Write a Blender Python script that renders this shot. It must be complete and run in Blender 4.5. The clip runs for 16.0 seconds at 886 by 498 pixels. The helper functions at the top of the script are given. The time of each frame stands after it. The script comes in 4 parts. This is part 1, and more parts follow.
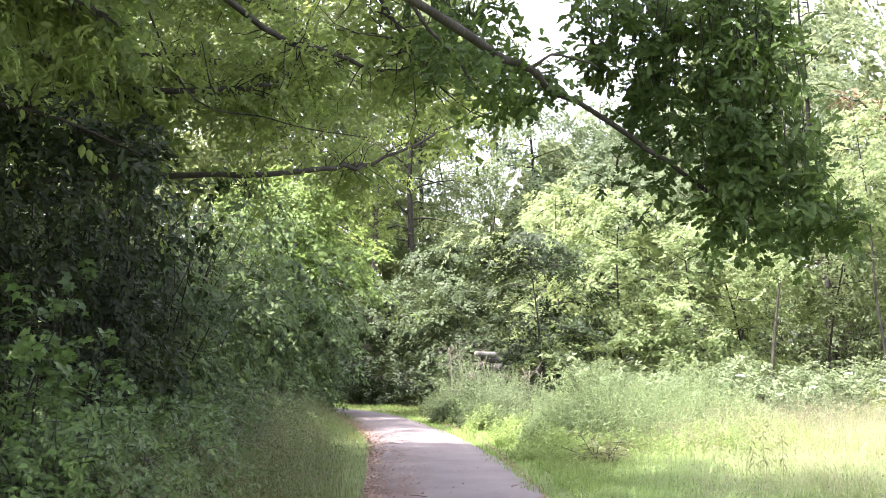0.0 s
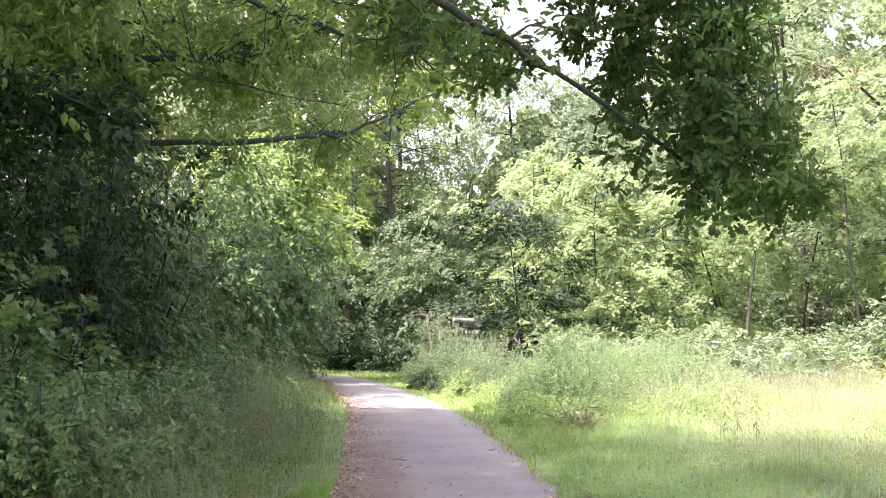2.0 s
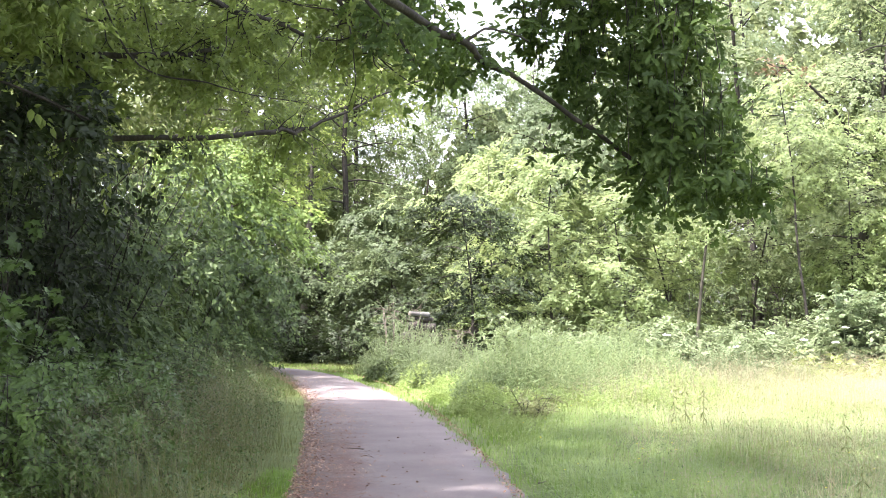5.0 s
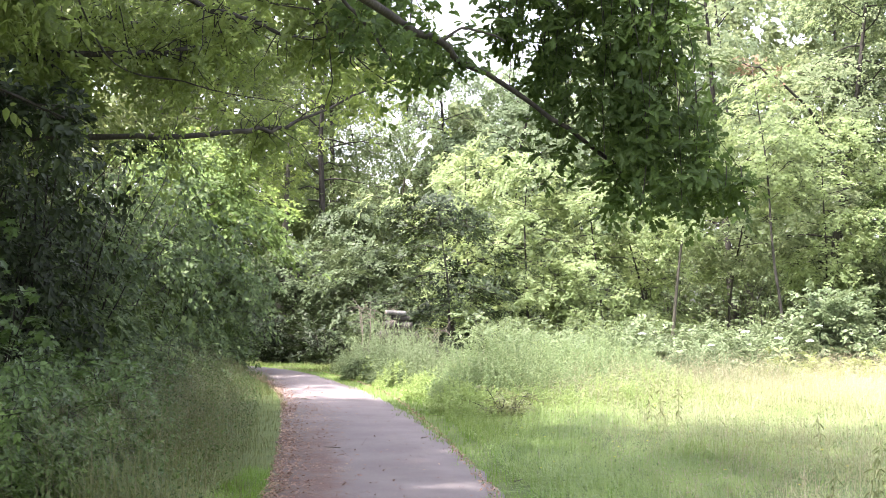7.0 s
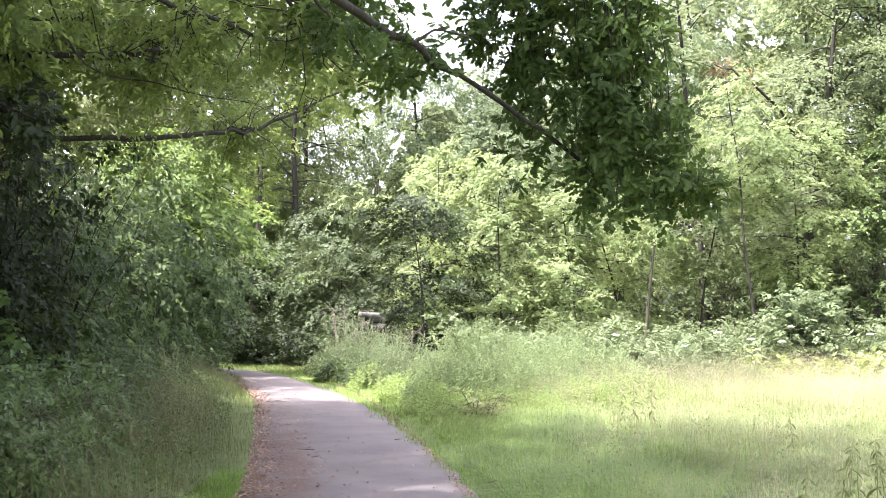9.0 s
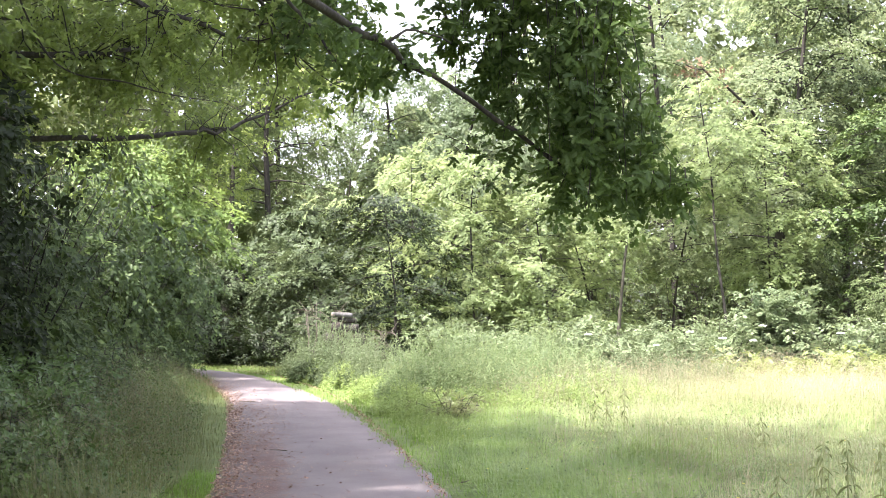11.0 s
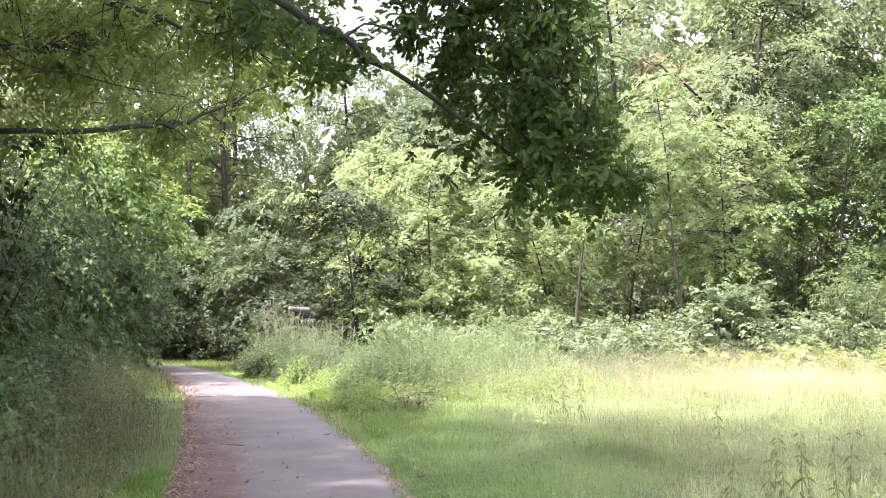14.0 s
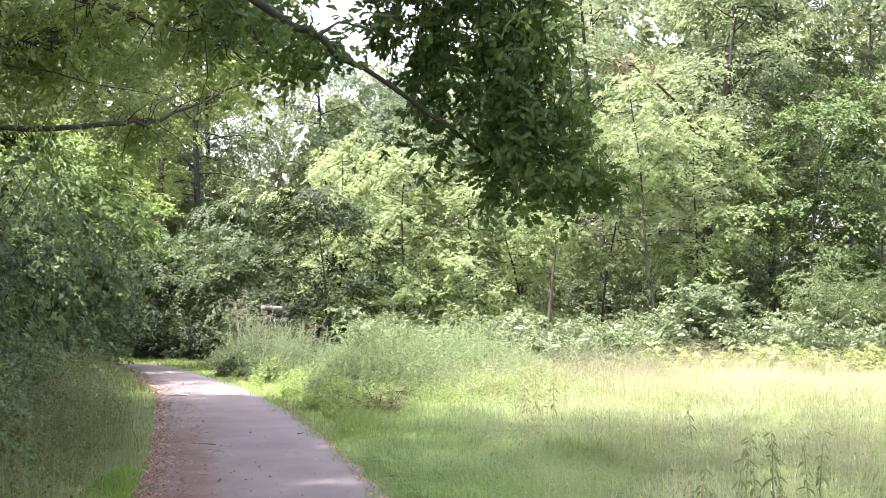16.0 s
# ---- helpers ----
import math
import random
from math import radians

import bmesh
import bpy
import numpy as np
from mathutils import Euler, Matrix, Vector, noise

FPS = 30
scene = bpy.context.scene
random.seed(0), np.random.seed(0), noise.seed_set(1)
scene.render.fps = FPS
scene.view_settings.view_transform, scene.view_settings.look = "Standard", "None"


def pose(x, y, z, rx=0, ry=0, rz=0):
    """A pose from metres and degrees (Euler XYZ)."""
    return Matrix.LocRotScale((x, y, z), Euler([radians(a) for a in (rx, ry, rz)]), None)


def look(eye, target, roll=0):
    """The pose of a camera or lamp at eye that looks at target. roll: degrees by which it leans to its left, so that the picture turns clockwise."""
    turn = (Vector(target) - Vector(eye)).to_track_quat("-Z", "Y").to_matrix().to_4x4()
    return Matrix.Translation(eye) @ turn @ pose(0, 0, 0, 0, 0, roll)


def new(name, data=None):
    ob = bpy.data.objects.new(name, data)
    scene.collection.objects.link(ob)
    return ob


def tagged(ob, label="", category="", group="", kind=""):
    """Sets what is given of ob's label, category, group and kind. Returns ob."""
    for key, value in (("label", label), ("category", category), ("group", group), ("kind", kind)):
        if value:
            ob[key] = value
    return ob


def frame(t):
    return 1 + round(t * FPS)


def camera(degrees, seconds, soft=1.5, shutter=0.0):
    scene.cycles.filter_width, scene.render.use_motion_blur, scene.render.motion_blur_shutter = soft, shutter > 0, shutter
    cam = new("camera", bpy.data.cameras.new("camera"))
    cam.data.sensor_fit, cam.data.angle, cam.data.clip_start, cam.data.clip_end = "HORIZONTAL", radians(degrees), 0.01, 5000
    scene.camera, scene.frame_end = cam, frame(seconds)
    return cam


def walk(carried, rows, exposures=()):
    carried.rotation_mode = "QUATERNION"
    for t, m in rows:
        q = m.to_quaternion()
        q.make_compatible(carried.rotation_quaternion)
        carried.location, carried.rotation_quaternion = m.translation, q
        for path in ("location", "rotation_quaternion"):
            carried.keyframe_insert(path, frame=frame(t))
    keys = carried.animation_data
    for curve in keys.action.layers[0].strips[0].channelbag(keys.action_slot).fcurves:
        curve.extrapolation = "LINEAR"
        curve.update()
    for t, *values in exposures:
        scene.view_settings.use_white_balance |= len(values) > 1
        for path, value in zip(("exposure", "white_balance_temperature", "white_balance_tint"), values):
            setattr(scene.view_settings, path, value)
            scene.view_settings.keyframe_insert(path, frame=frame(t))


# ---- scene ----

cam = camera(35.0, 16.0, soft=0.62)
EYE, TILT = 1.6, 2.165
# seconds, metres forward, yaw, pitch, roll
ROWS = [
    (0.0, 0.60, 3.674, 1.627, -0.175), (0.5, 0.62, 3.592, 1.514, -0.130), (1.0, 0.60, 3.421, 0.902, -0.165),
    (1.5, 0.50, 3.130, 0.428, -0.136), (2.0, 0.43, 2.788, 0.279, -0.114), (2.5, 0.37, 2.438, 0.224, -0.078),
    (3.0, 0.30, 2.094, 0.172, -0.033), (3.5, 0.20, 1.777, 0.126, -0.017), (4.0, 0.12, 1.483, 0.095, 0.004),
    (6.5, 0.0, 0.248, 0.002, -0.007), (7.0, 0.0, 0.0, 0.0, 0.0), (7.5, 0.0, -0.248, 0.007, -0.020),
    (8.0, 0.0, -0.523, 0.032, -0.051), (8.5, 0.0, -0.803, 0.044, -0.051), (9.0, 0.0, -1.078, 0.064, -0.075),
    (11.5, 0.0, -2.467, 0.054, -0.173), (12.0, 0.0, -2.741, 0.017, -0.168), (12.5, 0.0, -3.021, -0.032, -0.188),
    (13.0, 0.0, -3.315, -0.093, -0.193), (13.5, 0.0, -3.609, -0.135, -0.158), (14.0, 0.0, -3.916, -0.166, -0.078),
    (14.5, 0.0, -4.215, -0.197, -0.014), (15.0, 0.0, -4.518, -0.209, 0.059), (15.5, 0.0, -4.802, -0.209, 0.102),
    (16.0, 0.0, -5.008, -0.197, 0.117),
]
EXPOSURES = [(0.0, 2.95, 6250, 20), (3.0, 2.98, 6250, 20), (7.0, 2.88, 6250, 20), (12.5, 2.80, 6250, 20), (16.0, 2.76, 6250, 20)]
walk(cam, [(t, pose(0, 0, EYE, TILT) @ pose(0, y, 0, 0, 0, yaw) @ pose(0, 0, 0, 90 + pitch) @ pose(0, 0, 0, 0, 0, roll))
           for t, y, yaw, pitch, roll in ROWS], EXPOSURES)

# ---- light ----
SUN = Vector((-0.45, -0.34, 1.0)).normalized()
world = bpy.data.worlds.new("world")
scene.world = world
world.use_nodes = True
sky = world.node_tree.nodes.new("ShaderNodeTexSky")
sky.sky_type, sky.sun_disc = "NISHITA", False
sky.sun_elevation, sky.sun_rotation = math.asin(SUN.z), math.atan2(SUN.x, SUN.y)
sky.dust_density, sky.air_density = 4.0, 1.0
haze = world.node_tree.nodes.new("ShaderNodeHueSaturation")
haze.inputs["Saturation"].default_value = 0.35
world.node_tree.links.new(sky.outputs[0], haze.inputs["Color"])
world.node_tree.links.new(haze.outputs[0], world.node_tree.nodes["Background"].inputs[0])
world.node_tree.nodes["Background"].inputs[1].default_value = 0.15
sun = new("sun", bpy.data.lights.new("sun", "SUN"))
sun.data.energy, sun.data.angle, sun.data.color = 3.05, radians(1.2), (1.0, 0.95, 0.86)
sun.matrix_world = look((0, 0, 30), Vector((0, 0, 30)) - SUN)


# ---- materials ----
def material(name):
    m = bpy.data.materials.new(name)
    m.use_nodes = True
    nt = m.node_tree
    return m, nt, nt.nodes["Principled BSDF"], nt.nodes["Material Output"]


def node(nt, kind, **inputs):
    n = nt.nodes.new("ShaderNode" + kind)
    for k, v in inputs.items():
        n.inputs[k.replace("_", " ")].default_value = v
    return n


def ramp(nt, source, stops):
    r = nt.nodes.new("ShaderNodeValToRGB")
    while len(r.color_ramp.elements) < len(stops):
        r.color_ramp.elements.new(0.5)
    for e, (p, c) in zip(r.color_ramp.elements, stops):
        e.position, e.color = p, (*c, 1)
    nt.links.new(source, r.inputs[0])
    return r


def leaf_material(name, dark, mid, light, glow=1.6, through_share=0.4, rough=0.42, patch=0.7):
    """Leaves: hue by leaf and by clump, gloss on top, light passing through."""
    m, nt, bsdf, out = material(name)
    geo = nt.nodes.new("ShaderNodeNewGeometry")
    coord = nt.nodes.new("ShaderNodeTexCoord")
    clump = node(nt, "TexNoise", Scale=patch, Detail=3.0)
    nt.links.new(coord.outputs["Object"], clump.inputs["Vector"])
    mix = nt.nodes.new("ShaderNodeMath")
    mix.operation = "MULTIPLY_ADD"
    mix.inputs[1].default_value = 0.36
    nt.links.new(geo.outputs["Random Per Island"], mix.inputs[0])
    less = nt.nodes.new("ShaderNodeMath")
    less.operation = "MULTIPLY_ADD"
    less.inputs[1].default_value, less.inputs[2].default_value = 0.95, -0.15
    nt.links.new(clump.outputs[0], less.inputs[0])
    nt.links.new(less.outputs[0], mix.inputs[2])
    r = ramp(nt, mix.outputs[0], [(0.1, dark), (0.5, mid), (0.93, light)])
    vein = node(nt, "TexNoise", Scale=45.0, Detail=2.0)
    nt.links.new(coord.outputs["Object"], vein.inputs["Vector"])
    hsv = node(nt, "HueSaturation")
    span = nt.nodes.new("ShaderNodeMapRange")
    span.inputs[3].default_value, span.inputs[4].default_value = 0.75, 1.25
    nt.links.new(vein.outputs[0], span.inputs[0])
    nt.links.new(span.outputs[0], hsv.inputs["Value"])
    nt.links.new(r.outputs[0], hsv.inputs["Color"])
    nt.links.new(hsv.outputs[0], bsdf.inputs["Base Color"])
    bsdf.inputs["Roughness"].default_value = rough
    bsdf.inputs["Specular IOR Level"].default_value = 0.29
    tint = node(nt, "HueSaturation", Hue=0.478, Saturation=1.0, Value=glow)
    nt.links.new(hsv.outputs[0], tint.inputs["Color"])
    tr = nt.nodes.new("ShaderNodeBsdfTranslucent")
    nt.links.new(tint.outputs[0], tr.inputs[0])
    share = nt.nodes.new("ShaderNodeMixShader")
    share.inputs[0].default_value = through_share
    nt.links.new(bsdf.outputs[0], share.inputs[1])
    nt.links.new(tr.outputs[0], share.inputs[2])
    nt.links.new(share.outputs[0], out.inputs[0])
    return m


def rough_material(name, stops, scale, bump=0.4, fine=6.0, rough=0.85, stretch=(1, 1, 1)):
    m, nt, bsdf, out = material(name)
    coord = nt.nodes.new("ShaderNodeTexCoord")
    mp = nt.nodes.new("ShaderNodeMapping")
    mp.inputs["Scale"].default_value = stretch
    nt.links.new(coord.outputs["Object"], mp.inputs[0])
    a = node(nt, "TexNoise", Scale=scale, Detail=6.0, Roughness=0.6)
    b = node(nt, "TexNoise", Scale=scale * fine, Detail=4.0, Roughness=0.7)
    nt.links.new(mp.outputs[0], a.inputs[0])
    nt.links.new(mp.outputs[0], b.inputs[0])
    s = nt.nodes.new("ShaderNodeMath")
    s.operation = "MULTIPLY_ADD"
    s.inputs[1].default_value = 0.5
    nt.links.new(b.outputs[0], s.inputs[0])
    h = nt.nodes.new("ShaderNodeMath")
    h.operation = "MULTIPLY"
    h.inputs[1].default_value = 0.5
    nt.links.new(a.outputs[0], h.inputs[0])
    nt.links.new(h.outputs[0], s.inputs[2])
    r = ramp(nt, s.outputs[0], stops)
    nt.links.new(r.outputs[0], bsdf.inputs["Base Color"])
    bsdf.inputs["Roughness"].default_value = rough
    bsdf.inputs["Specular IOR Level"].default_value = 0.2
    bm_ = node(nt, "Bump", Strength=bump, Distance=0.02)
    nt.links.new(s.outputs[0], bm_.inputs["Height"])
    nt.links.new(bm_.outputs[0], bsdf.inputs["Normal"])
    return m


MAT = dict(
    oak=leaf_material("oak_leaf", (0.022, 0.042, 0.010), (0.040, 0.072, 0.016), (0.085, 0.142, 0.030), 1.7, 0.5, rough=0.62),
    fresh=leaf_material("fresh_hazel_leaf", (0.056, 0.097, 0.023), (0.107, 0.166, 0.043), (0.186, 0.253, 0.082), 1.7, 0.5, rough=0.55),
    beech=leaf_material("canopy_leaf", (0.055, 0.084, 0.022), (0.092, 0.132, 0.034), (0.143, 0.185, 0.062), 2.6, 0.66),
    # wide tone range: dark gaps and sheen are put into the leaf colour
    hedge=leaf_material("hedge_leaf", (0.016, 0.030, 0.009), (0.050, 0.084, 0.022), (0.150, 0.208, 0.066), 1.3, 0.3, rough=0.55),
    # the shade inside hedge and bend is put into this near-black colour
    shade_hornbeam=leaf_material("shade_hornbeam_leaf", (0.006, 0.012, 0.004), (0.019, 0.032, 0.009), (0.054, 0.079, 0.023), 1.3, 0.25, rough=0.55),
    bramble=leaf_material("bramble_leaf", (0.025, 0.047, 0.010), (0.056, 0.099, 0.024), (0.115, 0.186, 0.049), 1.4, 0.25, rough=0.38),
    lime=leaf_material("lime_leaf", (0.076, 0.102, 0.047), (0.128, 0.164, 0.079), (0.197, 0.236, 0.126), 1.75, 0.54, rough=0.55),
    hazel=leaf_material("hazel_leaf", (0.043, 0.067, 0.027), (0.082, 0.116, 0.050), (0.142, 0.184, 0.087), 1.4, 0.3, rough=0.58),
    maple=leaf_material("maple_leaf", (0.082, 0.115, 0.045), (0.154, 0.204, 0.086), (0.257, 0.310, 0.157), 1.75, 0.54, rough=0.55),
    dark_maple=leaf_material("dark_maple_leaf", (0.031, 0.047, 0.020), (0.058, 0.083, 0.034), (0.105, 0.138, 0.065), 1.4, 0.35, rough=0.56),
    pale=leaf_material("pale_leaf", (0.064, 0.094, 0.045), (0.108, 0.145, 0.076), (0.162, 0.204, 0.115), 1.75, 0.54, rough=0.55),
    alder=leaf_material("alder_leaf", (0.068, 0.095, 0.040), (0.102, 0.140, 0.057), (0.145, 0.190, 0.084), 1.4, 0.35, rough=0.56),
    woods=leaf_material("wood_leaf", (0.050, 0.072, 0.024), (0.089, 0.115, 0.040), (0.145, 0.170, 0.068), 1.4, 0.35, patch=0.3, rough=0.6),
    weed=leaf_material("weed_leaf", (0.070, 0.100, 0.042), (0.118, 0.156, 0.075), (0.195, 0.236, 0.126), 1.4, 0.35, rough=0.56),
    elder=leaf_material("elder_leaf", (0.074, 0.111, 0.050), (0.131, 0.176, 0.088), (0.205, 0.250, 0.140), 1.4, 0.4, rough=0.5),
    nettle=leaf_material("nettle_leaf", (0.102, 0.126, 0.052), (0.162, 0.188, 0.081), (0.232, 0.252, 0.124), 1.4, 0.35),
    grass=leaf_material("grass_blade", (0.151, 0.177, 0.074), (0.235, 0.255, 0.131), (0.371, 0.369, 0.234), 1.3, 0.4, patch=0.5),
    meadow=leaf_material("green_meadow", (0.118, 0.182, 0.048), (0.195, 0.276, 0.085), (0.299, 0.379, 0.148), 1.3, 0.4, patch=0.6),
    herb=leaf_material("sunny_herb", (0.120, 0.165, 0.048), (0.195, 0.245, 0.080), (0.300, 0.345, 0.145), 1.3, 0.4, patch=0.8),
    bank=leaf_material("bank_grass", (0.088, 0.136, 0.052), (0.140, 0.196, 0.082), (0.235, 0.285, 0.140), 1.3, 0.4, patch=0.8),
    lawn=leaf_material("short_grass", (0.084, 0.167, 0.023), (0.126, 0.224, 0.038), (0.181, 0.282, 0.063), 1.3, 0.4, patch=0.9),
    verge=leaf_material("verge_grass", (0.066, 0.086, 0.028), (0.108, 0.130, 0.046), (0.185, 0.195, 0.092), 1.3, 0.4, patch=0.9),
    straw=leaf_material("seed_stalk", (0.200, 0.182, 0.110), (0.300, 0.262, 0.172), (0.430, 0.372, 0.270), 1.2, 0.35, patch=0.5),
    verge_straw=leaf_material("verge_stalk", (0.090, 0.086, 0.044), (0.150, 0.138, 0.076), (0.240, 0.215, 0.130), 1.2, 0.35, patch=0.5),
    withered=leaf_material("withered_leaf", (0.090, 0.060, 0.034), (0.160, 0.108, 0.062), (0.250, 0.180, 0.105), 1.2, 0.3, 0.6),
    litter=leaf_material("fallen_leaf", (0.138, 0.085, 0.062), (0.275, 0.175, 0.131), (0.537, 0.425, 0.312), 1.0, 0.15, 0.8),
    bark=rough_material("bark", [(0.3, (0.012, 0.011, 0.009)), (0.5, (0.032, 0.028, 0.024)), (0.75, (0.078, 0.072, 0.062))], 6, 0.8, stretch=(1, 1, 0.25)),
    grey_bark=rough_material("grey_bark", [(0.3, (0.022, 0.020, 0.015)), (0.5, (0.047, 0.043, 0.032)), (0.75, (0.088, 0.081, 0.062))], 6, 0.6, stretch=(1, 1, 0.3)),
    dead=rough_material("dead_wood", [(0.3, (0.050, 0.041, 0.032)), (0.5, (0.110, 0.092, 0.075)), (0.75, (0.220, 0.190, 0.160))], 5, 0.6),
    log=rough_material("weathered_log", [(0.3, (0.030, 0.028, 0.026)), (0.5, (0.095, 0.090, 0.084)), (0.72, (0.240, 0.230, 0.215))], 7, 0.8),
    cut=rough_material("cut_wood", [(0.3, (0.12, 0.10, 0.085)), (0.7, (0.24, 0.21, 0.18))], 20, 0.2),
    soil=rough_material("ground_soil", [(0.3, (0.040, 0.056, 0.016)), (0.5, (0.092, 0.122, 0.034)), (0.7, (0.165, 0.190, 0.068))], 2.2, 1.0, fine=14),
    asphalt=rough_material("worn_asphalt", [(0.3, (0.100, 0.083, 0.081)), (0.5, (0.146, 0.124, 0.121)), (0.7, (0.200, 0.173, 0.168))], 1.3, 0.25, fine=60),
    flower=rough_material("white_petal", [(0.3, (0.6, 0.6, 0.55)), (0.7, (0.8, 0.8, 0.76))], 9, 0.1),
    yellow=rough_material("yellow_petal", [(0.3, (0.6, 0.5, 0.05)), (0.7, (0.75, 0.62, 0.08))], 9, 0.1),
)


def soil_asphalt(m):
    """Trodden brown leaf dirt lying along the asphalt's edge."""
    nt = m.node_tree
    bsdf = nt.nodes["Principled BSDF"]
    base = bsdf.inputs["Base Color"].links[0].from_socket
    dirt = nt.nodes.new("ShaderNodeAttribute")
    dirt.attribute_name = "dirt"
    coord = nt.nodes.new("ShaderNodeTexCoord")
    patches = node(nt, "TexNoise", Scale=2.2, Detail=8.0, Roughness=0.72)
    nt.links.new(coord.outputs["Object"], patches.inputs["Vector"])
    spread = nt.nodes.new("ShaderNodeMath")
    spread.operation = "MULTIPLY_ADD"
    spread.inputs[1].default_value, spread.inputs[2].default_value = 0.75, -0.55
    nt.links.new(dirt.outputs["Fac"], spread.inputs[0])
    total = nt.nodes.new("ShaderNodeMath")
    total.operation = "ADD"
    nt.links.new(spread.outputs[0], total.inputs[0])
    nt.links.new(patches.outputs[0], total.inputs[1])
    edge = nt.nodes.new("ShaderNodeMapRange")
    edge.inputs[1].default_value, edge.inputs[2].default_value, edge.inputs[4].default_value = 0.42, 0.72, 0.8
    nt.links.new(total.outputs[0], edge.inputs[0])
    mix = nt.nodes.new("ShaderNodeMix")
    mix.data_type = "RGBA"
    mix.inputs["B"].default_value = (0.105, 0.058, 0.046, 1)
    nt.links.new(edge.outputs[0], mix.inputs["Factor"])
    nt.links.new(base, mix.inputs["A"])
    nt.links.new(mix.outputs["Result"], bsdf.inputs["Base Color"])


soil_asphalt(MAT["asphalt"])


# ---- mesh helpers ----
def mesh_of(name, verts, loops, starts, mat, smooth=False):
    me = bpy.data.meshes.new(name)
    me.vertices.add(len(verts))
    me.vertices.foreach_set("co", np.ascontiguousarray(verts, dtype=np.float32).ravel())
    me.loops.add(len(loops))
    me.loops.foreach_set("vertex_index", np.ascontiguousarray(loops, dtype=np.int32))
    me.polygons.add(len(starts))
    me.polygons.foreach_set("loop_start", np.ascontiguousarray(starts, dtype=np.int32))
    me.update(calc_edges=True)
    if smooth:
        me.polygons.foreach_set("use_smooth", np.ones(len(starts), dtype=bool))
    me.materials.append(mat)
    return me


def put(name, me, parent=None, label=""):
    ob = new(name, me)
    ob.parent = parent
    return tagged(ob, label)


def thing(name, label, category, at=(0, 0, 0), group="", kind=""):
    ob = new(name)
    ob.empty_display_size = 0.3
    ob.location = at
    return tagged(ob, label, category, group, kind)


OVAL = ([(0, 0, 0), (.24, .22, .07), (.22, .55, .06), (0, 1, -.16), (-.22, .55, .06), (-.24, .22, .07)], [(0, 1, 2, 3), (0, 3, 4, 5)])
KITE = ([(0, 0, 0), (.28, .40, .07), (0, 1, -.14), (-.28, .40, .07)], [(0, 1, 2), (0, 2, 3)])
WIDE = ([(0, 0, 0), (.36, .42, .07), (0, 1, -.14), (-.36, .42, .07)], [(0, 1, 2), (0, 2, 3)])
NARROW = ([(0, 0, 0), (.12, .4, .03), (0, 1, -.18), (-.12, .4, .03)], [(0, 1, 2), (0, 2, 3)])
LEAFLET = ([(0, 0, 0), (.19, .4, .03), (0, 1, -.2), (-.19, .4, .03)], [(0, 1, 2), (0, 2, 3)])
NETTLELEAF = ([(0, 0, 0), (.12, .22, .03), (.11, .5, .03), (0, 1, -.3), (-.11, .5, .03), (-.12, .22, .03)], [(0, 1, 2, 3), (0, 3, 4, 5)])
OAKLEAF = ([(0, 0, 0), (.10, .12, .02), (.20, .30, .05), (.10, .38, .03), (.30, .55, .07), (.16, .64, .03), (.24, .82, .02), (0, 1, -.12),
            (-.24, .82, .02), (-.16, .64, .03), (-.30, .55, .07), (-.10, .38, .03), (-.20, .30, .05), (-.10, .12, .02)],
           [(0, 1, 2, 3, 4, 5, 6, 7), (0, 7, 8, 9, 10, 11, 12, 13)])
LOBED = ([(0, 0, 0), (.52, .36, .0), (.2, .5, .05), (0, 1, -.12), (-.2, .5, .05), (-.52, .36, 0)], [(0, 1, 2, 3), (0, 3, 4, 5)])
MAPLELEAF = ([(0, 0, 0), (.34, .0, .02), (.24, .20, .04), (.54, .50, .0), (.20, .55, .05), (0, 1, -.1),
              (-.20, .55, .05), (-.54, .50, 0), (-.24, .20, .04), (-.34, .0, .02)], [(0, 1, 2, 3, 4, 5), (0, 5, 6, 7, 8, 9)])


def unit(v):
    return v / np.maximum(np.linalg.norm(v, axis=-1, keepdims=True), 1e-9)


def leaves(name, mat, pos, normal, along, size, shape):
    """One mesh of many separate leaves; each stands at pos, faces normal and points along."""
    n = unit(normal)
    u = unit(along - (along * n).sum(-1, keepdims=True) * n)
    w = np.cross(n, u)
    tv, tf = np.array(shape[0], float), shape[1]
    v = (pos[:, None] + size[:, None, None] * (tv[None, :, :1] * w[:, None] + tv[None, :, 1:2] * u[:, None] + tv[None, :, 2:] * n[:, None])).reshape(-1, 3)
    flat = np.concatenate([np.array(f) for f in tf])
    begin = np.cumsum([0] + [len(f) for f in tf[:-1]])
    k = np.arange(len(pos))[:, None]
    return mesh_of(name, v, (flat[None] + k * len(tv)).ravel(), (begin[None] + k * len(flat)).ravel(), mat)


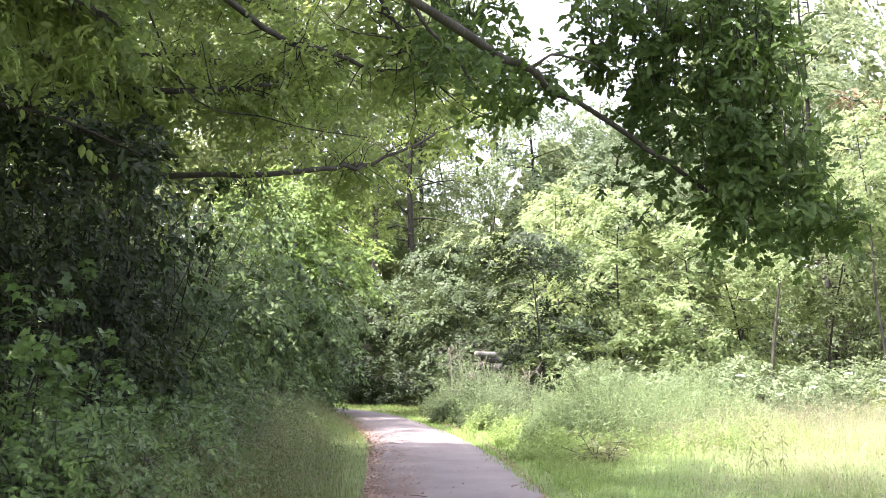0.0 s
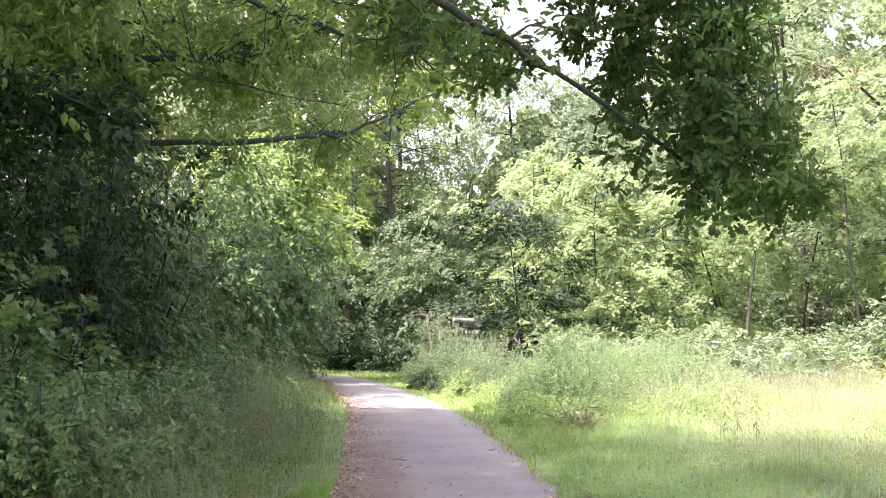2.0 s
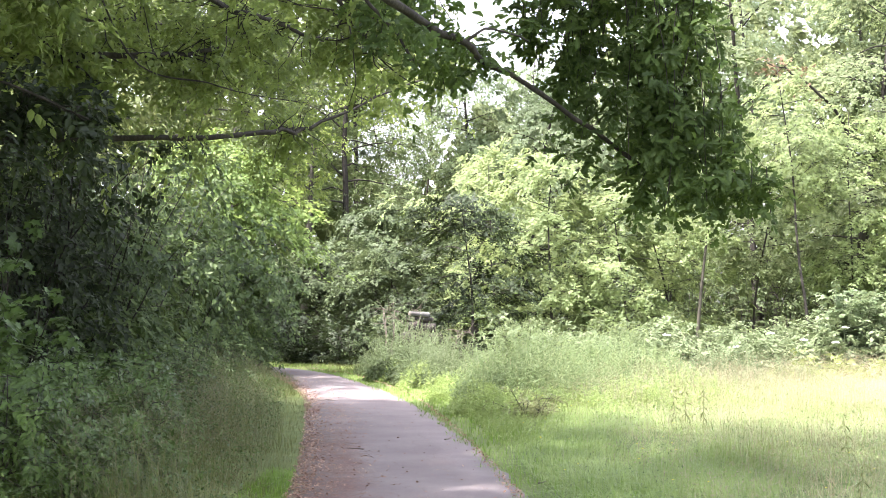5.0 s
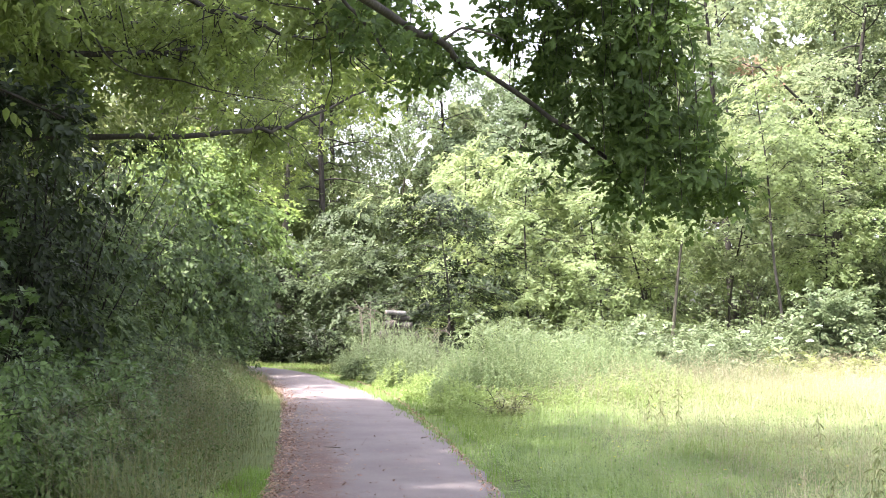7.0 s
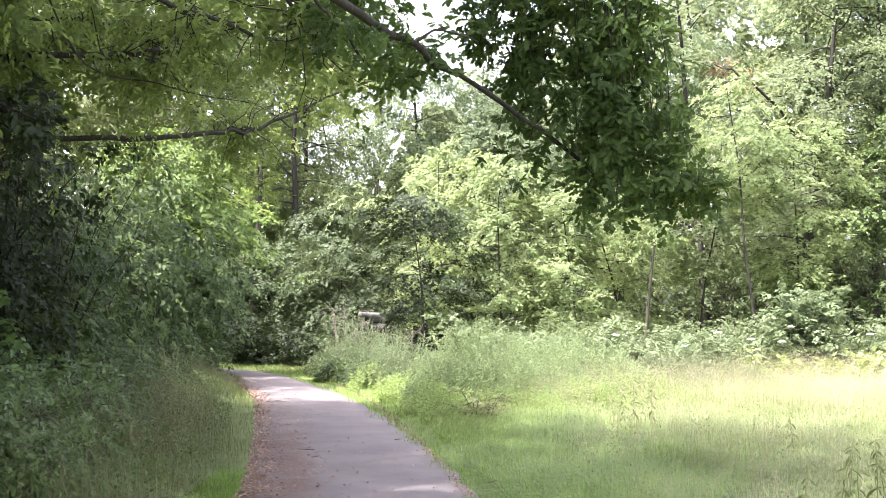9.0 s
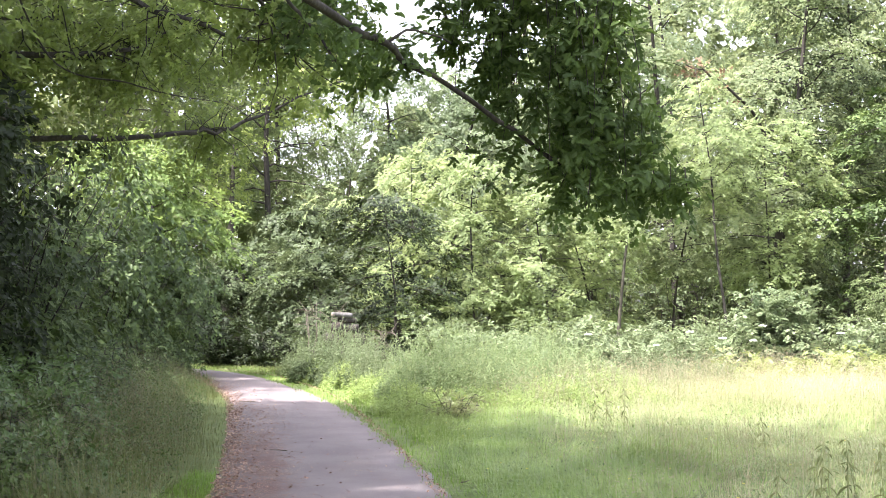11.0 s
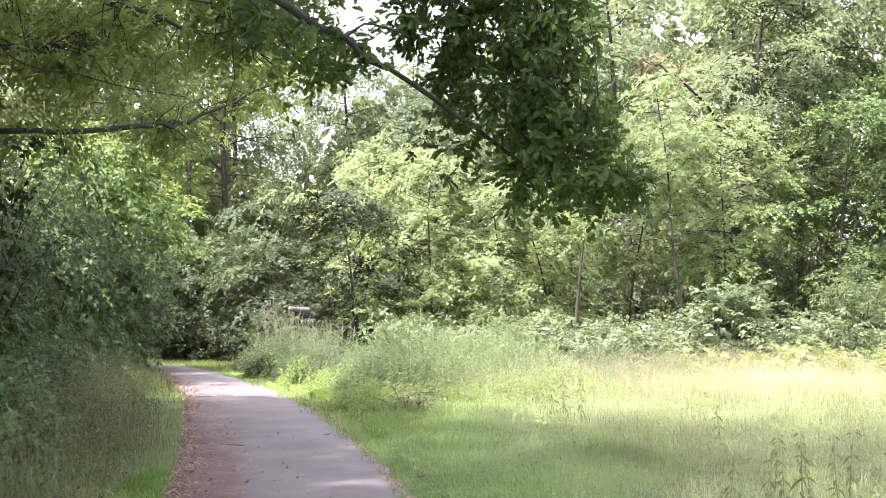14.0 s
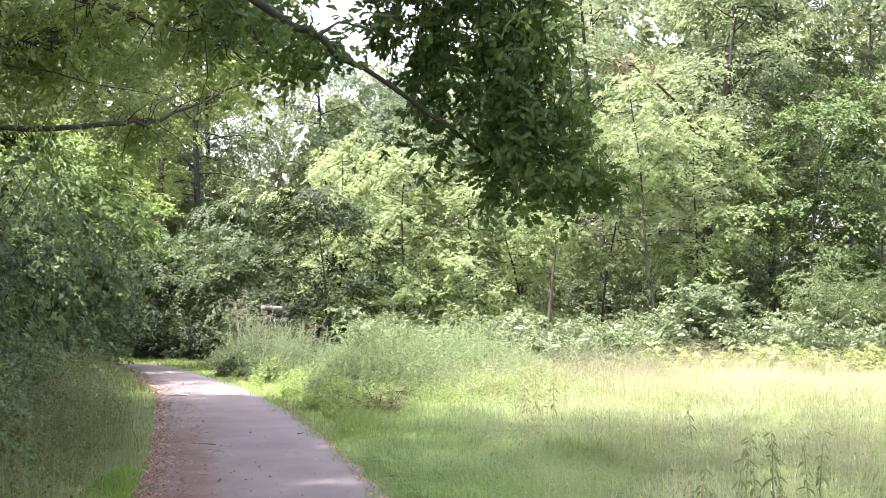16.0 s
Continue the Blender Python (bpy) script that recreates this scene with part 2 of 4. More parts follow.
def sprays(rng, centres, spread, count, size, flat=0.5, droop=0.25, face=0.9, tilt=(0, 0), jitter=0.45, row=9):
    """Leaves in two ranks along short side twigs, which lie as a layered plate round each centre; all leaves of a plate lie nearly one way."""
    k = len(centres)
    sub = max(1, int(round(count / row)))
    lean = np.asarray(tilt, float) if np.ndim(tilt) == 2 else np.array([tilt], float) + np.zeros((k, 2))
    plane = unit(rng.normal(0, jitter, (k, 3)) * [0.6, 0.6, 0.3] + np.concatenate([lean, np.full((k, 1), face)], 1))
    ahead = np.concatenate([lean, np.zeros((k, 1))], 1) + rng.normal(0, 0.45, (k, 3)) * [1, 1, 0.2]
    ahead = unit(ahead - (ahead * plane).sum(-1, keepdims=True) * plane)
    c, n, d = (np.repeat(v, sub, axis=0) for v in (np.asarray(centres, float), plane, ahead))
    s = np.repeat(spread * rng.uniform(0.65, 1.3, k), sub)[:, None]
    off = rng.normal(0, 0.62, c.shape)
    off -= (1 - 0.42 * flat) * (off * n).sum(-1, keepdims=True) * n
    n = unit(n + rng.normal(0, 0.16, c.shape))
    way = 0.8 * d + 0.8 * off + rng.normal(0, 0.35, c.shape)
    way = unit(way - (way * n).sum(-1, keepdims=True) * n)
    side = np.cross(n, way)
    start = c + off * s - 0.3 * s * way
    start[:, 2] -= droop * 0.7 * s[:, 0] * (off ** 2).sum(-1)
    length = np.maximum(s * rng.uniform(0.5, 0.95, (len(c), 1)), size * row * 0.14)
    u = ((np.arange(row) + 0.5) / row)[None, :, None]
    hand = np.where(np.arange(row) % 2, 1.0, -1.0)[None, :, None] * np.where(np.arange(row) == row - 1, 0.1, 1.0)[None, :, None]
    m = (len(c), row, 3)
    pos = start[:, None] + way[:, None] * u * length[:, None] + rng.normal(0, 0.18 * size, m)
    pos[..., 2] -= droop * 0.9 * (u ** 2)[..., 0] * length
    along = way[:, None] * (0.35 + 0.75 * u) + side[:, None] * hand * (1.0 - 0.45 * u) + rng.normal(0, 0.22, m)
    along[..., 2] -= droop * (0.3 + u[..., 0])
    normal = n[:, None] + rng.normal(0, 0.2, m) + 0.12 * hand * side[:, None]
    return pos.reshape(-1, 3), normal.reshape(-1, 3), along.reshape(-1, 3), (size * rng.uniform(0.6, 1.25, m[:2]) * (1.1 - 0.3 * u[..., 0])).ravel()


def tubes(name, mat, lines, sides=6):
    """One mesh of tapered round limbs: lines of (points, radii)."""
    V, L, S, nv, nl = [], [], [], 0, 0
    ang = np.arange(sides) * 2 * math.pi / sides
    for pts, rad in lines:
        p = np.asarray(pts, float)
        r = np.asarray(rad, float)
        d = unit(np.gradient(p, axis=0))
        ref = np.where(np.abs(d[:, 2:]) > 0.9, np.array([[1., 0, 0]]), np.array([[0, 0, 1.]]))
        a = unit(np.cross(d, ref))
        b = np.cross(d, a)
        ring = p[:, None] + r[:, None, None] * (np.cos(ang)[None, :, None] * a[:, None] + np.sin(ang)[None, :, None] * b[:, None])
        V.append(ring.reshape(-1, 3))
        m = len(p)
        i, j = np.meshgrid(np.arange(m - 1), np.arange(sides), indexing="ij")
        q = np.stack([i * sides + j, i * sides + (j + 1) % sides, (i + 1) * sides + (j + 1) % sides, (i + 1) * sides + j], -1).reshape(-1, 4) + nv
        L.append(q.ravel())
        S.append(np.arange(len(q)) * 4 + nl)
        nl += 4 * len(q)
        for base in (0, (m - 1) * sides):
            cap = np.arange(sides) + base + nv
            L.append(cap[::-1] if base == 0 else cap)
            S.append(np.array([nl]))
            nl += sides
        nv += m * sides
    return mesh_of(name, np.concatenate(V), np.concatenate(L), np.concatenate(S), mat, True)


def bend(rng, start, direction, length, steps=6, wander=0.12, sag=0.0):
    """A limb's line from start, wandering as it goes and sagging or rising at its end."""
    p, d = [np.array(start, float)], unit(np.array(direction, float))
    for _ in range(steps):
        d = unit(d + rng.normal(0, wander, 3) + np.array([0, 0, -sag / steps]))
        p.append(p[-1] + d * length / steps)
    return np.array(p)


def curve_through(points, n=14):
    """A smooth line through a few places."""
    p = np.array(points, float)
    t = np.linspace(0, len(p) - 1, n)
    q = np.vstack([2 * p[0] - p[1], p, 2 * p[-1] - p[-2]])
    out = []
    for x in t:
        i = min(int(x), len(p) - 2)
        f = x - i
        a, b, c, d = q[i:i + 4]
        out.append(0.5 * (2 * b + (c - a) * f + (2 * a - 5 * b + 4 * c - d) * f * f + (3 * b - a - 3 * c + d) * f ** 3))
    return np.array(out)


def tree(name, label, at, height, base, radius, mat, bark, seed, shape=KITE, leaf=0.13, limbs=22, twigs=7, per=55, trunk=0.12,
         spread=0.55, lean=(0, 0), up=0.5, group="", category="tree", flat=0.5, top=0.25, wide=0.45, twigwood=True, inner=0.3, crowded=False, slope=0.7):
    """A tree with trunk, limbs and a crown of leaf sprays. base: where the crown begins; wide: the height share of its widest part."""
    rng = np.random.default_rng(seed)
    root = thing(name, label, category, (at[0], at[1], 0), group)
    stem = bend(rng, (0, 0, -0.1), (lean[0], lean[1], 1), height * 0.95, 9, 0.05)
    frac = np.linspace(0, 1, len(stem))
    rad = trunk * (1 - 0.85 * frac) + 0.5 * trunk * np.exp(-frac * 25)
    put("trunk", tubes("trunk", bark, [(stem, rad)], 8), root)
    lines, centres = [], []
    for k in range(limbs):
        h = base + (height * 0.97 - base) * ((k + rng.uniform(0, 0.8)) / limbs)
        if crowded and math.sin(k * 2.399) < -0.35 and k < limbs * 0.8:  # neighbours kept this side bare
            continue
        f = min(h / height, 0.98)
        start = np.array([np.interp(f, frac, stem[:, i]) for i in range(3)])
        g = (h - base) / (height - base)
        prof = top + (1 - top) * (1 - abs((g - wide) / (1 - wide if g > wide else max(wide, 0.01))) ** 1.6)
        length = radius * prof * rng.uniform(0.65, 1.15)
        az = k * 2.399 + rng.uniform(-0.5, 0.5)
        pts = bend(rng, start, (math.cos(az), math.sin(az), up * rng.uniform(0.3, 1.4)), length, 5, 0.14, rng.uniform(0.1, 0.7))
        r0 = max(0.012, trunk * 0.35 * (1 - 0.6 * f))
        lines.append((pts, np.linspace(r0, 0.006, len(pts))))
        for j in range(twigs):
            s = inner + (1 - inner) * rng.uniform(0, 1) ** 0.6
            q = np.array([np.interp(s, np.linspace(0, 1, len(pts)), pts[:, i]) for i in range(3)])
            tw = bend(rng, q, rng.normal(0, 1, 3) * np.array([1, 1, 0.22]) + (math.cos(az) * .8, math.sin(az) * .8, -0.1), length * rng.uniform(0.12, 0.36), 3, 0.2)
            if twigwood:
                lines.append((tw, np.linspace(0.010, 0.004, len(tw))))
            centres.append(tw[-1])
    tagged(put("branchwork", tubes("branchwork", bark, lines, 3), root), kind="stuff")
    ends = np.array(centres)
    outward = slope * unit(ends[:, :2] - stem[:, :2].mean(0))
    crown = leaves("crown", mat, *sprays(rng, ends, spread, per, leaf, flat, face=0.8, tilt=outward), shape)
    put("crown", crown, root)
    return root


def shrub(name, label, at, height, radius, mat, seed, shape=OVAL, leaf=0.08, stems=16, twigs=9, per=60, spread=0.35, group="", lift=0.3, out=0.45, category="shrub", flat=0.7, tilt=(0, 0), face=0.9, droop=0.25, shoulder=0.45):
    """A bush of many stems from the ground, leafy from low down."""
    rng = np.random.default_rng(seed)
    root = thing(name, label, category, (at[0], at[1], 0), group)
    lines, centres = [], []
    for k in range(stems):
        az = k * 2.399 + rng.uniform(-0.4, 0.4)
        o = out * math.sqrt((k + 0.5) / stems)
        h = height * rng.uniform(0.7, 1.05) * (1 - shoulder * (k / stems) ** 2)
        foot = np.array([math.cos(az) * o * radius * 0.6, math.sin(az) * o * radius * 0.6, -0.05])
        tip = np.array([math.cos(az) * radius * 2 * o, math.sin(az) * radius * 2 * o, h])
        pts = bend(rng, foot, tip - foot, np.linalg.norm(tip - foot), 7, 0.10, 0.25)
        lines.append((pts, np.linspace(0.024, 0.005, len(pts)) * (0.4 + height / 8)))
        for j in range(twigs):
            s = lift + (1 - lift) * (j + rng.uniform(0, 1)) / twigs
            q = np.array([np.interp(s, np.linspace(0, 1, len(pts)), pts[:, i]) for i in range(3)])
            a2 = az + rng.uniform(-1.3, 1.3)
            tw = bend(rng, q, (math.cos(a2), math.sin(a2), rng.uniform(-0.2, 0.5)), radius * rng.uniform(0.15, 0.55), 3, 0.2)
            lines.append((tw, np.linspace(0.005, 0.002, len(tw))))
            centres += [tw[-1], tw[1]]
    tagged(put("branchwork", tubes("branchwork", MAT["bark"], lines, 3), root), kind="stuff")
    c = np.array(centres)
    c[:, 2] = np.maximum(c[:, 2], 0.15)
    put("foliage", leaves("foliage", mat, *sprays(rng, c, spread, per, leaf, flat, tilt=tilt, face=face, droop=droop, jitter=0.6), shape), root)
    return root


# ---- ground and path ----
PATH = curve_through([(0.35, -14, 0), (0.30, -3, 0), (-0.08, 6, 0), (-0.48, 11.46, 0), (-0.78, 15, 0), (-1.25, 19.5, 0), (-1.83, 24, 0),
                      (-2.72, 28.4, 0), (-3.7, 31.9, 0), (-5.5, 34.9, 0), (-9.2, 37.2, 0), (-18, 39.4, 0)], 120)


def path_x(y):
    return np.interp(y, PATH[:, 1], PATH[:, 0])


def outer_half(y):
    """From the path's middle line to its edge on the meadow's side."""
    return np.interp(y, [0, 14, 21, 27, 30.5, 40], [0.98, 0.96, 0.76, 0.52, 0.46, 0.46])


def ragged(y, k):
    """How far the grass creeps over the asphalt's edge, in metres."""
    return 0.05 * np.sin(y * 2.1 + k) + 0.045 * np.sin(y * 5.3 + 2 * k) + 0.03 * np.sin(y * 11.7 + 3 * k)


def off_path(x, y):
    """Distance from the path's middle line."""
    d = np.full(np.shape(x), 99.0)
    for px, py, _ in PATH[::2]:
        d = np.minimum(d, np.hypot(x - px, y - py))
    return d


def ground_height(x, y):
    off = np.abs(x - path_x(y)) - 1.0
    swell = 0.05 * np.sin(x * 0.9 + 1.3) * np.cos(y * 0.7) + 0.03 * np.sin(x * 2.3 - y * 1.7)
    return swell * np.clip(off / 1.2, 0, 1) * np.clip((60 - np.hypot(x, y)) / 15, 0, 1) + 0.03 * np.clip(off / 0.5, 0, 1)


def build_ground():
    near = np.arange(-60, 60.01, 1.0)
    far = np.array([75, 100, 150, 250, 500, 1000, 2500.0])
    a = np.concatenate([-far[::-1], near, far])
    X, Y = np.meshgrid(a, a, indexing="xy")
    v = np.stack([X, Y, ground_height(X, Y)], -1).reshape(-1, 3)
    n = len(a)
    i, j = np.meshgrid(np.arange(n - 1), np.arange(n - 1), indexing="ij")
    q = np.stack([i * n + j, i * n + j + 1, (i + 1) * n + j + 1, (i + 1) * n + j], -1).reshape(-1, 4)
    tagged(new("ground", mesh_of("ground", v, q.ravel(), np.arange(len(q)) * 4, MAT["soil"], True)), "uneven grassy woodland soil", "ground", kind="structure")


def build_path():
    rng = np.random.default_rng(3)
    d = unit(np.gradient(PATH, axis=0))
    side = np.stack([d[:, 1], -d[:, 0], 0 * d[:, 0]], -1)
    half = np.interp(PATH[:, 1], [0, 20, 27, 33, 40], [0.98, 0.97, 0.82, 0.66, 0.62])
    outer = outer_half(PATH[:, 1])
    cols = []
    for f, z in ((-1.04, -0.03), (-1.0, 0.02), (-0.5, 0.035), (0, 0.042), (0.5, 0.035), (1.0, 0.02), (1.04, -0.03)):
        jit = rng.normal(0, 0.025, len(PATH)) if abs(f) > 0.9 else 0
        c = PATH + side * ((outer if f > 0 else half) * f + jit)[:, None]
        c[:, 2] = z
        cols.append(c)
    v = np.stack(cols, 1).reshape(-1, 3)
    m = len(cols)
    i, j = np.meshgrid(np.arange(len(PATH) - 1), np.arange(m - 1), indexing="ij")
    q = np.stack([i * m + j, i * m + j + 1, (i + 1) * m + j + 1, (i + 1) * m + j], -1).reshape(-1, 4)
    me = mesh_of("path", v, q.ravel(), np.arange(len(q)) * 4, MAT["asphalt"], True)
    dirt = me.attributes.new("dirt", "FLOAT", "POINT")
    across = np.array([1.0, 0.85, 1.0, 0.25, 0.0, 0.25, 0.8])
    near = np.interp(PATH[:, 1], [0, 9, 17, 21, 40], [0.8, 1.0, 0.8, 0.3, 0.2])
    dirt.data.foreach_set("value", (near[:, None] * across[None]).ravel().astype(np.float32))
    tagged(new("path", me), "worn mauve-grey asphalt footpath curving into the wood", "footpath", kind="structure")


def blades(name, label, mat, rng, x, y, height, width, category="grass", lean=0.35, parent=None):
    """Tapered bent blades of grass standing on the ground, as one mass."""
    n = len(x)
    base = np.stack([x, y, ground_height(x, y) - 0.02], -1)
    az = 2.2 * np.sin(x * 0.8 + 1.5 * np.sin(y * 0.6)) + 1.5 * np.sin(y * 1.1 + x * 0.4) + rng.normal(0, 1.0, n)
    out = np.stack([np.cos(az), np.sin(az), 0 * az], -1)
    across = np.stack([-np.sin(az), np.cos(az), 0 * az], -1)
    b = np.abs(rng.normal(0, lean, n))[:, None]
    h = height[:, None]
    upv = np.array([[0, 0, 1.0]])
    w = width[:, None]
    p1 = base + h * 0.55 * (upv * (1 - 0.06 * b) + out * b * 0.55)
    p2 = base + h * (upv * np.maximum(1 - 0.30 * b, 0.3) + out * b * 1.15)
    v = np.stack([base - across * w / 2, base + across * w / 2, p1 + across * w * 0.42, p1 - across * w * 0.42, p2], 1).reshape(-1, 3)
    k = np.arange(n)[:, None] * 5
    loops = (np.array([[0, 1, 2, 3, 3, 2, 4]]) + k).ravel()
    starts = (np.array([[0, 4]]) + np.arange(n)[:, None] * 7).ravel()
    ob = new(name, mesh_of(name, v, loops, starts, mat))
    return tagged(ob, label, category, kind="stuff")


build_ground()
build_path()


def clumped(rng, n, x0, x1, y0, y1, scale=1.2, bias=0.25):
    """Places in a field, denser in tufts, and more of them nearby."""
    x = rng.uniform(x0, x1, n * 3)
    y = y0 + (y1 - y0) * rng.uniform(0, 1, n * 3) ** 1.35
    tuft = 0.5 + 0.5 * np.sin(x * 5 / scale + 2 * np.sin(y * 3 / scale)) * np.sin(y * 4.4 / scale + 1.7 * np.sin(x * 3.1 / scale))
    ok = rng.uniform(0, 1, n * 3) < bias + (1 - bias) * tuft
    return x[ok][:n], y[ok][:n]


def meadow():
    rng = np.random.default_rng(11)
    x, y = clumped(rng, 128000, -2, 17, 7.5, 33)
    off = x - path_x(y)
    ok = (off > 1.5) & (x < y * 0.46 + 0.8) & (x > -0.36 * y)
    x, y, off = x[ok], y[ok], off[ok]
    tuft = 0.75 + 0.35 * np.sin(x * 1.9 + 1.3 * np.sin(y * 0.9)) * np.sin(y * 1.3 + np.sin(x * 1.1))
    h = np.clip(0.12 + 0.14 * (off - 1.4), 0.12, 0.36) * tuft * rng.uniform(0.4, 1.45, len(x))
    near_path = np.clip(1.8 - 0.40 * off, 0, 1) + 0.12 * np.clip((18.5 - y) / 6, 0, 1) + 0.16 * np.sin(x * 1.3 + 1.7 * np.sin(y * .8)) + 0.12 * np.sin(y * 2.1 + x)
    fresh = rng.uniform(0, 1, len(x)) < 0.14 + 0.8 * near_path
    for name, label, mat, ok in (("meadow_grass", "soft pale green meadow grass beside the path", "grass", ~fresh), ("green_grass", "fresh green grass patches in the meadow", "meadow", fresh)):
        blades(name, label, MAT[mat], rng, x[ok], y[ok], h[ok] * (1.0 if mat == "grass" else 0.9), rng.uniform(0.003, 0.007, ok.sum()), lean=1.6)
    x, y = (np.concatenate(v) for v in zip(clumped(rng, 9500, 0, 17, 9.5, 33, 2.0, 0.15), clumped(rng, 4500, 1.5, 9, 20, 29.5, 1.5, 0.1)))
    off = x - path_x(y)
    ok = (off > 2.0) & (x < y * 0.46 + 0.8)
    x, y, off = x[ok], y[ok], off[ok]
    h = np.clip(0.14 + 0.1 * off, 0.25, 0.58) * rng.uniform(0.6, 1.2, len(x))
    blades("seed_stalks", "straw-coloured flowering grass stalks in the meadow", MAT["straw"], rng, x, y, h, rng.uniform(0.0015, 0.003, len(x)), lean=0.4)
    n, m = len(x), 4
    c = np.stack([x, y, ground_height(x, y)], -1)
    pos = np.repeat(c, m, axis=0) + rng.normal(0, 1, (n * m, 3)) * [0.06, 0.06, 0.01]
    pos[:, 2] += np.repeat(h, m) * rng.uniform(0.55, 1.0, n * m)
    tagged(new("seed_heads", leaves("seed_heads", MAT["straw"], pos, rng.normal(0, 1, pos.shape), rng.normal(0, .6, pos.shape) + [0, 0, 1], rng.uniform(.015, .034, n * m), NARROW)),
           "pale feathery seed heads above the meadow grass", "grass", kind="stuff")
    # dense short turf between path and meadow
    x, y = clumped(rng, 52000, -0.2, 4.6, 9.3, 21.5, 0.9, 0.45)
    off = x - path_x(y)
    ok = (off > 1.25) & (off < 3.0 + 0.6 * np.sin(y * 1.1)) & (x < y * 0.36)
    x, y, off = x[ok], y[ok], off[ok]
    blades("turf_grass", "soft dense green turf beside the path", MAT["meadow"], rng, x, y, np.clip(0.05 + 0.05 * off, 0.08, 0.22) * rng.uniform(0.5, 1.4, len(x)), rng.uniform(0.005, 0.009, len(x)), lean=1.5)
    # short bright strip along the path
    x, y = clumped(rng, 70000, -7, 3, 9.5, 36, 0.7, 0.5)
    off = x - path_x(y)
    ok = (off > outer_half(y) - 0.1 + ragged(y, 1)) & (off < 1.9 + 0.3 * np.sin(y * 1.3))
    x, y = x[ok], y[ok]
    blades("path_edge_grass", "short bright green grass along the path edge", MAT["lawn"], rng, x, y, rng.uniform(0.05, 0.16, len(x)), rng.uniform(0.004, 0.009, len(x)), lean=0.8)
    # grass round the bend and round the standpoint
    x, y = rng.uniform(-9, 0, 16000), rng.uniform(32, 38.5, 16000)
    ok = off_path(x, y) > 0.66
    x, y = x[ok], y[ok]
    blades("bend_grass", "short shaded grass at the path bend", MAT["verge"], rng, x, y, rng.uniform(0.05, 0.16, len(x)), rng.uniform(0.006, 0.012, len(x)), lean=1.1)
    x, y = rng.uniform(-11, 11, 14000), rng.uniform(-10, 10, 14000)
    ok = (off_path(x, y) > 1.0) & (y < 9)
    x, y = x[ok], y[ok]
    blades("clearing_grass", "grass of the clearing on both sides of the path", MAT["meadow"], rng, x, y, rng.uniform(0.1, 0.3, len(x)), rng.uniform(0.012, 0.024, len(x)), lean=0.8)
    # low leaves between the blades
    n = 26000
    x, y = clumped(rng, n, -1, 14, 9, 31, 1.6, 0.2)
    off = x - path_x(y)
    ok = (off > 1.4) & (x < y * 0.46 + 0.8)
    x, y, off = x[ok], y[ok], off[ok]
    P = np.stack([x, y, ground_height(x, y) + np.clip(0.05 + 0.12 * (off - 1.2), 0.05, 0.32) * rng.uniform(0.3, 1.2, len(x))], -1)
    tagged(new("meadow_herbs", leaves("meadow_herbs", MAT["bank"], P, rng.normal(0, .6, P.shape) + [0, 0, 1], rng.normal(0, 1, P.shape), rng.uniform(.015, .036, len(P)), KITE)),
           "low clover and herb leaves in the meadow", "herbs", kind="stuff")
    pick = rng.choice(len(P), 260, replace=False)
    Q = np.repeat(P[pick] + [0, 0, 0.08], 5, axis=0)
    a = np.tile(np.arange(5) * 1.2566, 260)
    D = np.stack([np.cos(a), np.sin(a), 0 * a + .3], -1)
    tagged(new("buttercups", leaves("buttercups", MAT["yellow"], Q, D * -.3 + [0, 0, 1], D, np.full(len(Q), .014), KITE)), "scattered small yellow buttercup flowers", "flowers", kind="stuff")
    # fresh tuft at the inner edge
    x, y = rng.uniform(-1.85, -1.42, 2600), rng.uniform(10.6, 13.2, 2600)
    ok = x < path_x(y) - 0.98
    x, y = x[ok], y[ok]
    blades("fresh_grass_tuft", "fresh bright green grass tuft at the path edge", MAT["lawn"], rng, x, y, rng.uniform(0.05, 0.14, len(x)), rng.uniform(0.004, 0.008, len(x)), lean=0.8)
    # verge under the hedge
    x, y = clumped(rng, 60000, -8, 0, 9.0, 36, 0.8, 0.4)
    off = x - path_x(y)
    creep = 0.42 * np.clip((y - 23) / 7, 0, 1)
    ok = (off < creep - 0.93 + ragged(y, 2)) & (off > -2.9 + 0.6 * np.clip((14.5 - y) / 2, 0, 1))
    x, y, off, creep = x[ok], y[ok], off[ok], creep[ok]
    h = np.clip((creep - off - 0.78) * 0.5, 0.05, 0.62) * (0.8 + 0.4 * np.sin(y * 2.3 + x * 3) * np.sin(y * 1.1)) * rng.uniform(0.5, 1.3, len(x))
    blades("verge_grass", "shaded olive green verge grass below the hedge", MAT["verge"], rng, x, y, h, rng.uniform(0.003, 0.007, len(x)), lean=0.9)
    n = 15000
    y = rng.uniform(9.5, 34, n)
    x = path_x(y) - rng.uniform(1.3, 2.9, n)
    z = ground_height(x, y) + np.clip((path_x(y) - x - 0.8) * 0.38, 0.05, 0.5) * rng.uniform(0.3, 1.2, n)
    P = np.stack([x, y, z], -1)
    tagged(new("verge_herbs", leaves("verge_herbs", MAT["bramble"], P, rng.normal(0, .5, P.shape) + [0, 0, 1], rng.normal(0, 1, P.shape), rng.uniform(.018, .045, n), KITE)),
           "small green herb leaves among the verge grass", "herbs", kind="stuff")
    n = 1500
    y = 10.5 + 20 * rng.uniform(0, 1, n) ** 1.4
    x = path_x(y) - 1.25 - 1.7 * rng.uniform(0, 1, n) ** 0.8
    h = np.clip((path_x(y) - x - 0.78) * 0.55, 0.15, 0.75) * rng.uniform(0.8, 1.25, n)
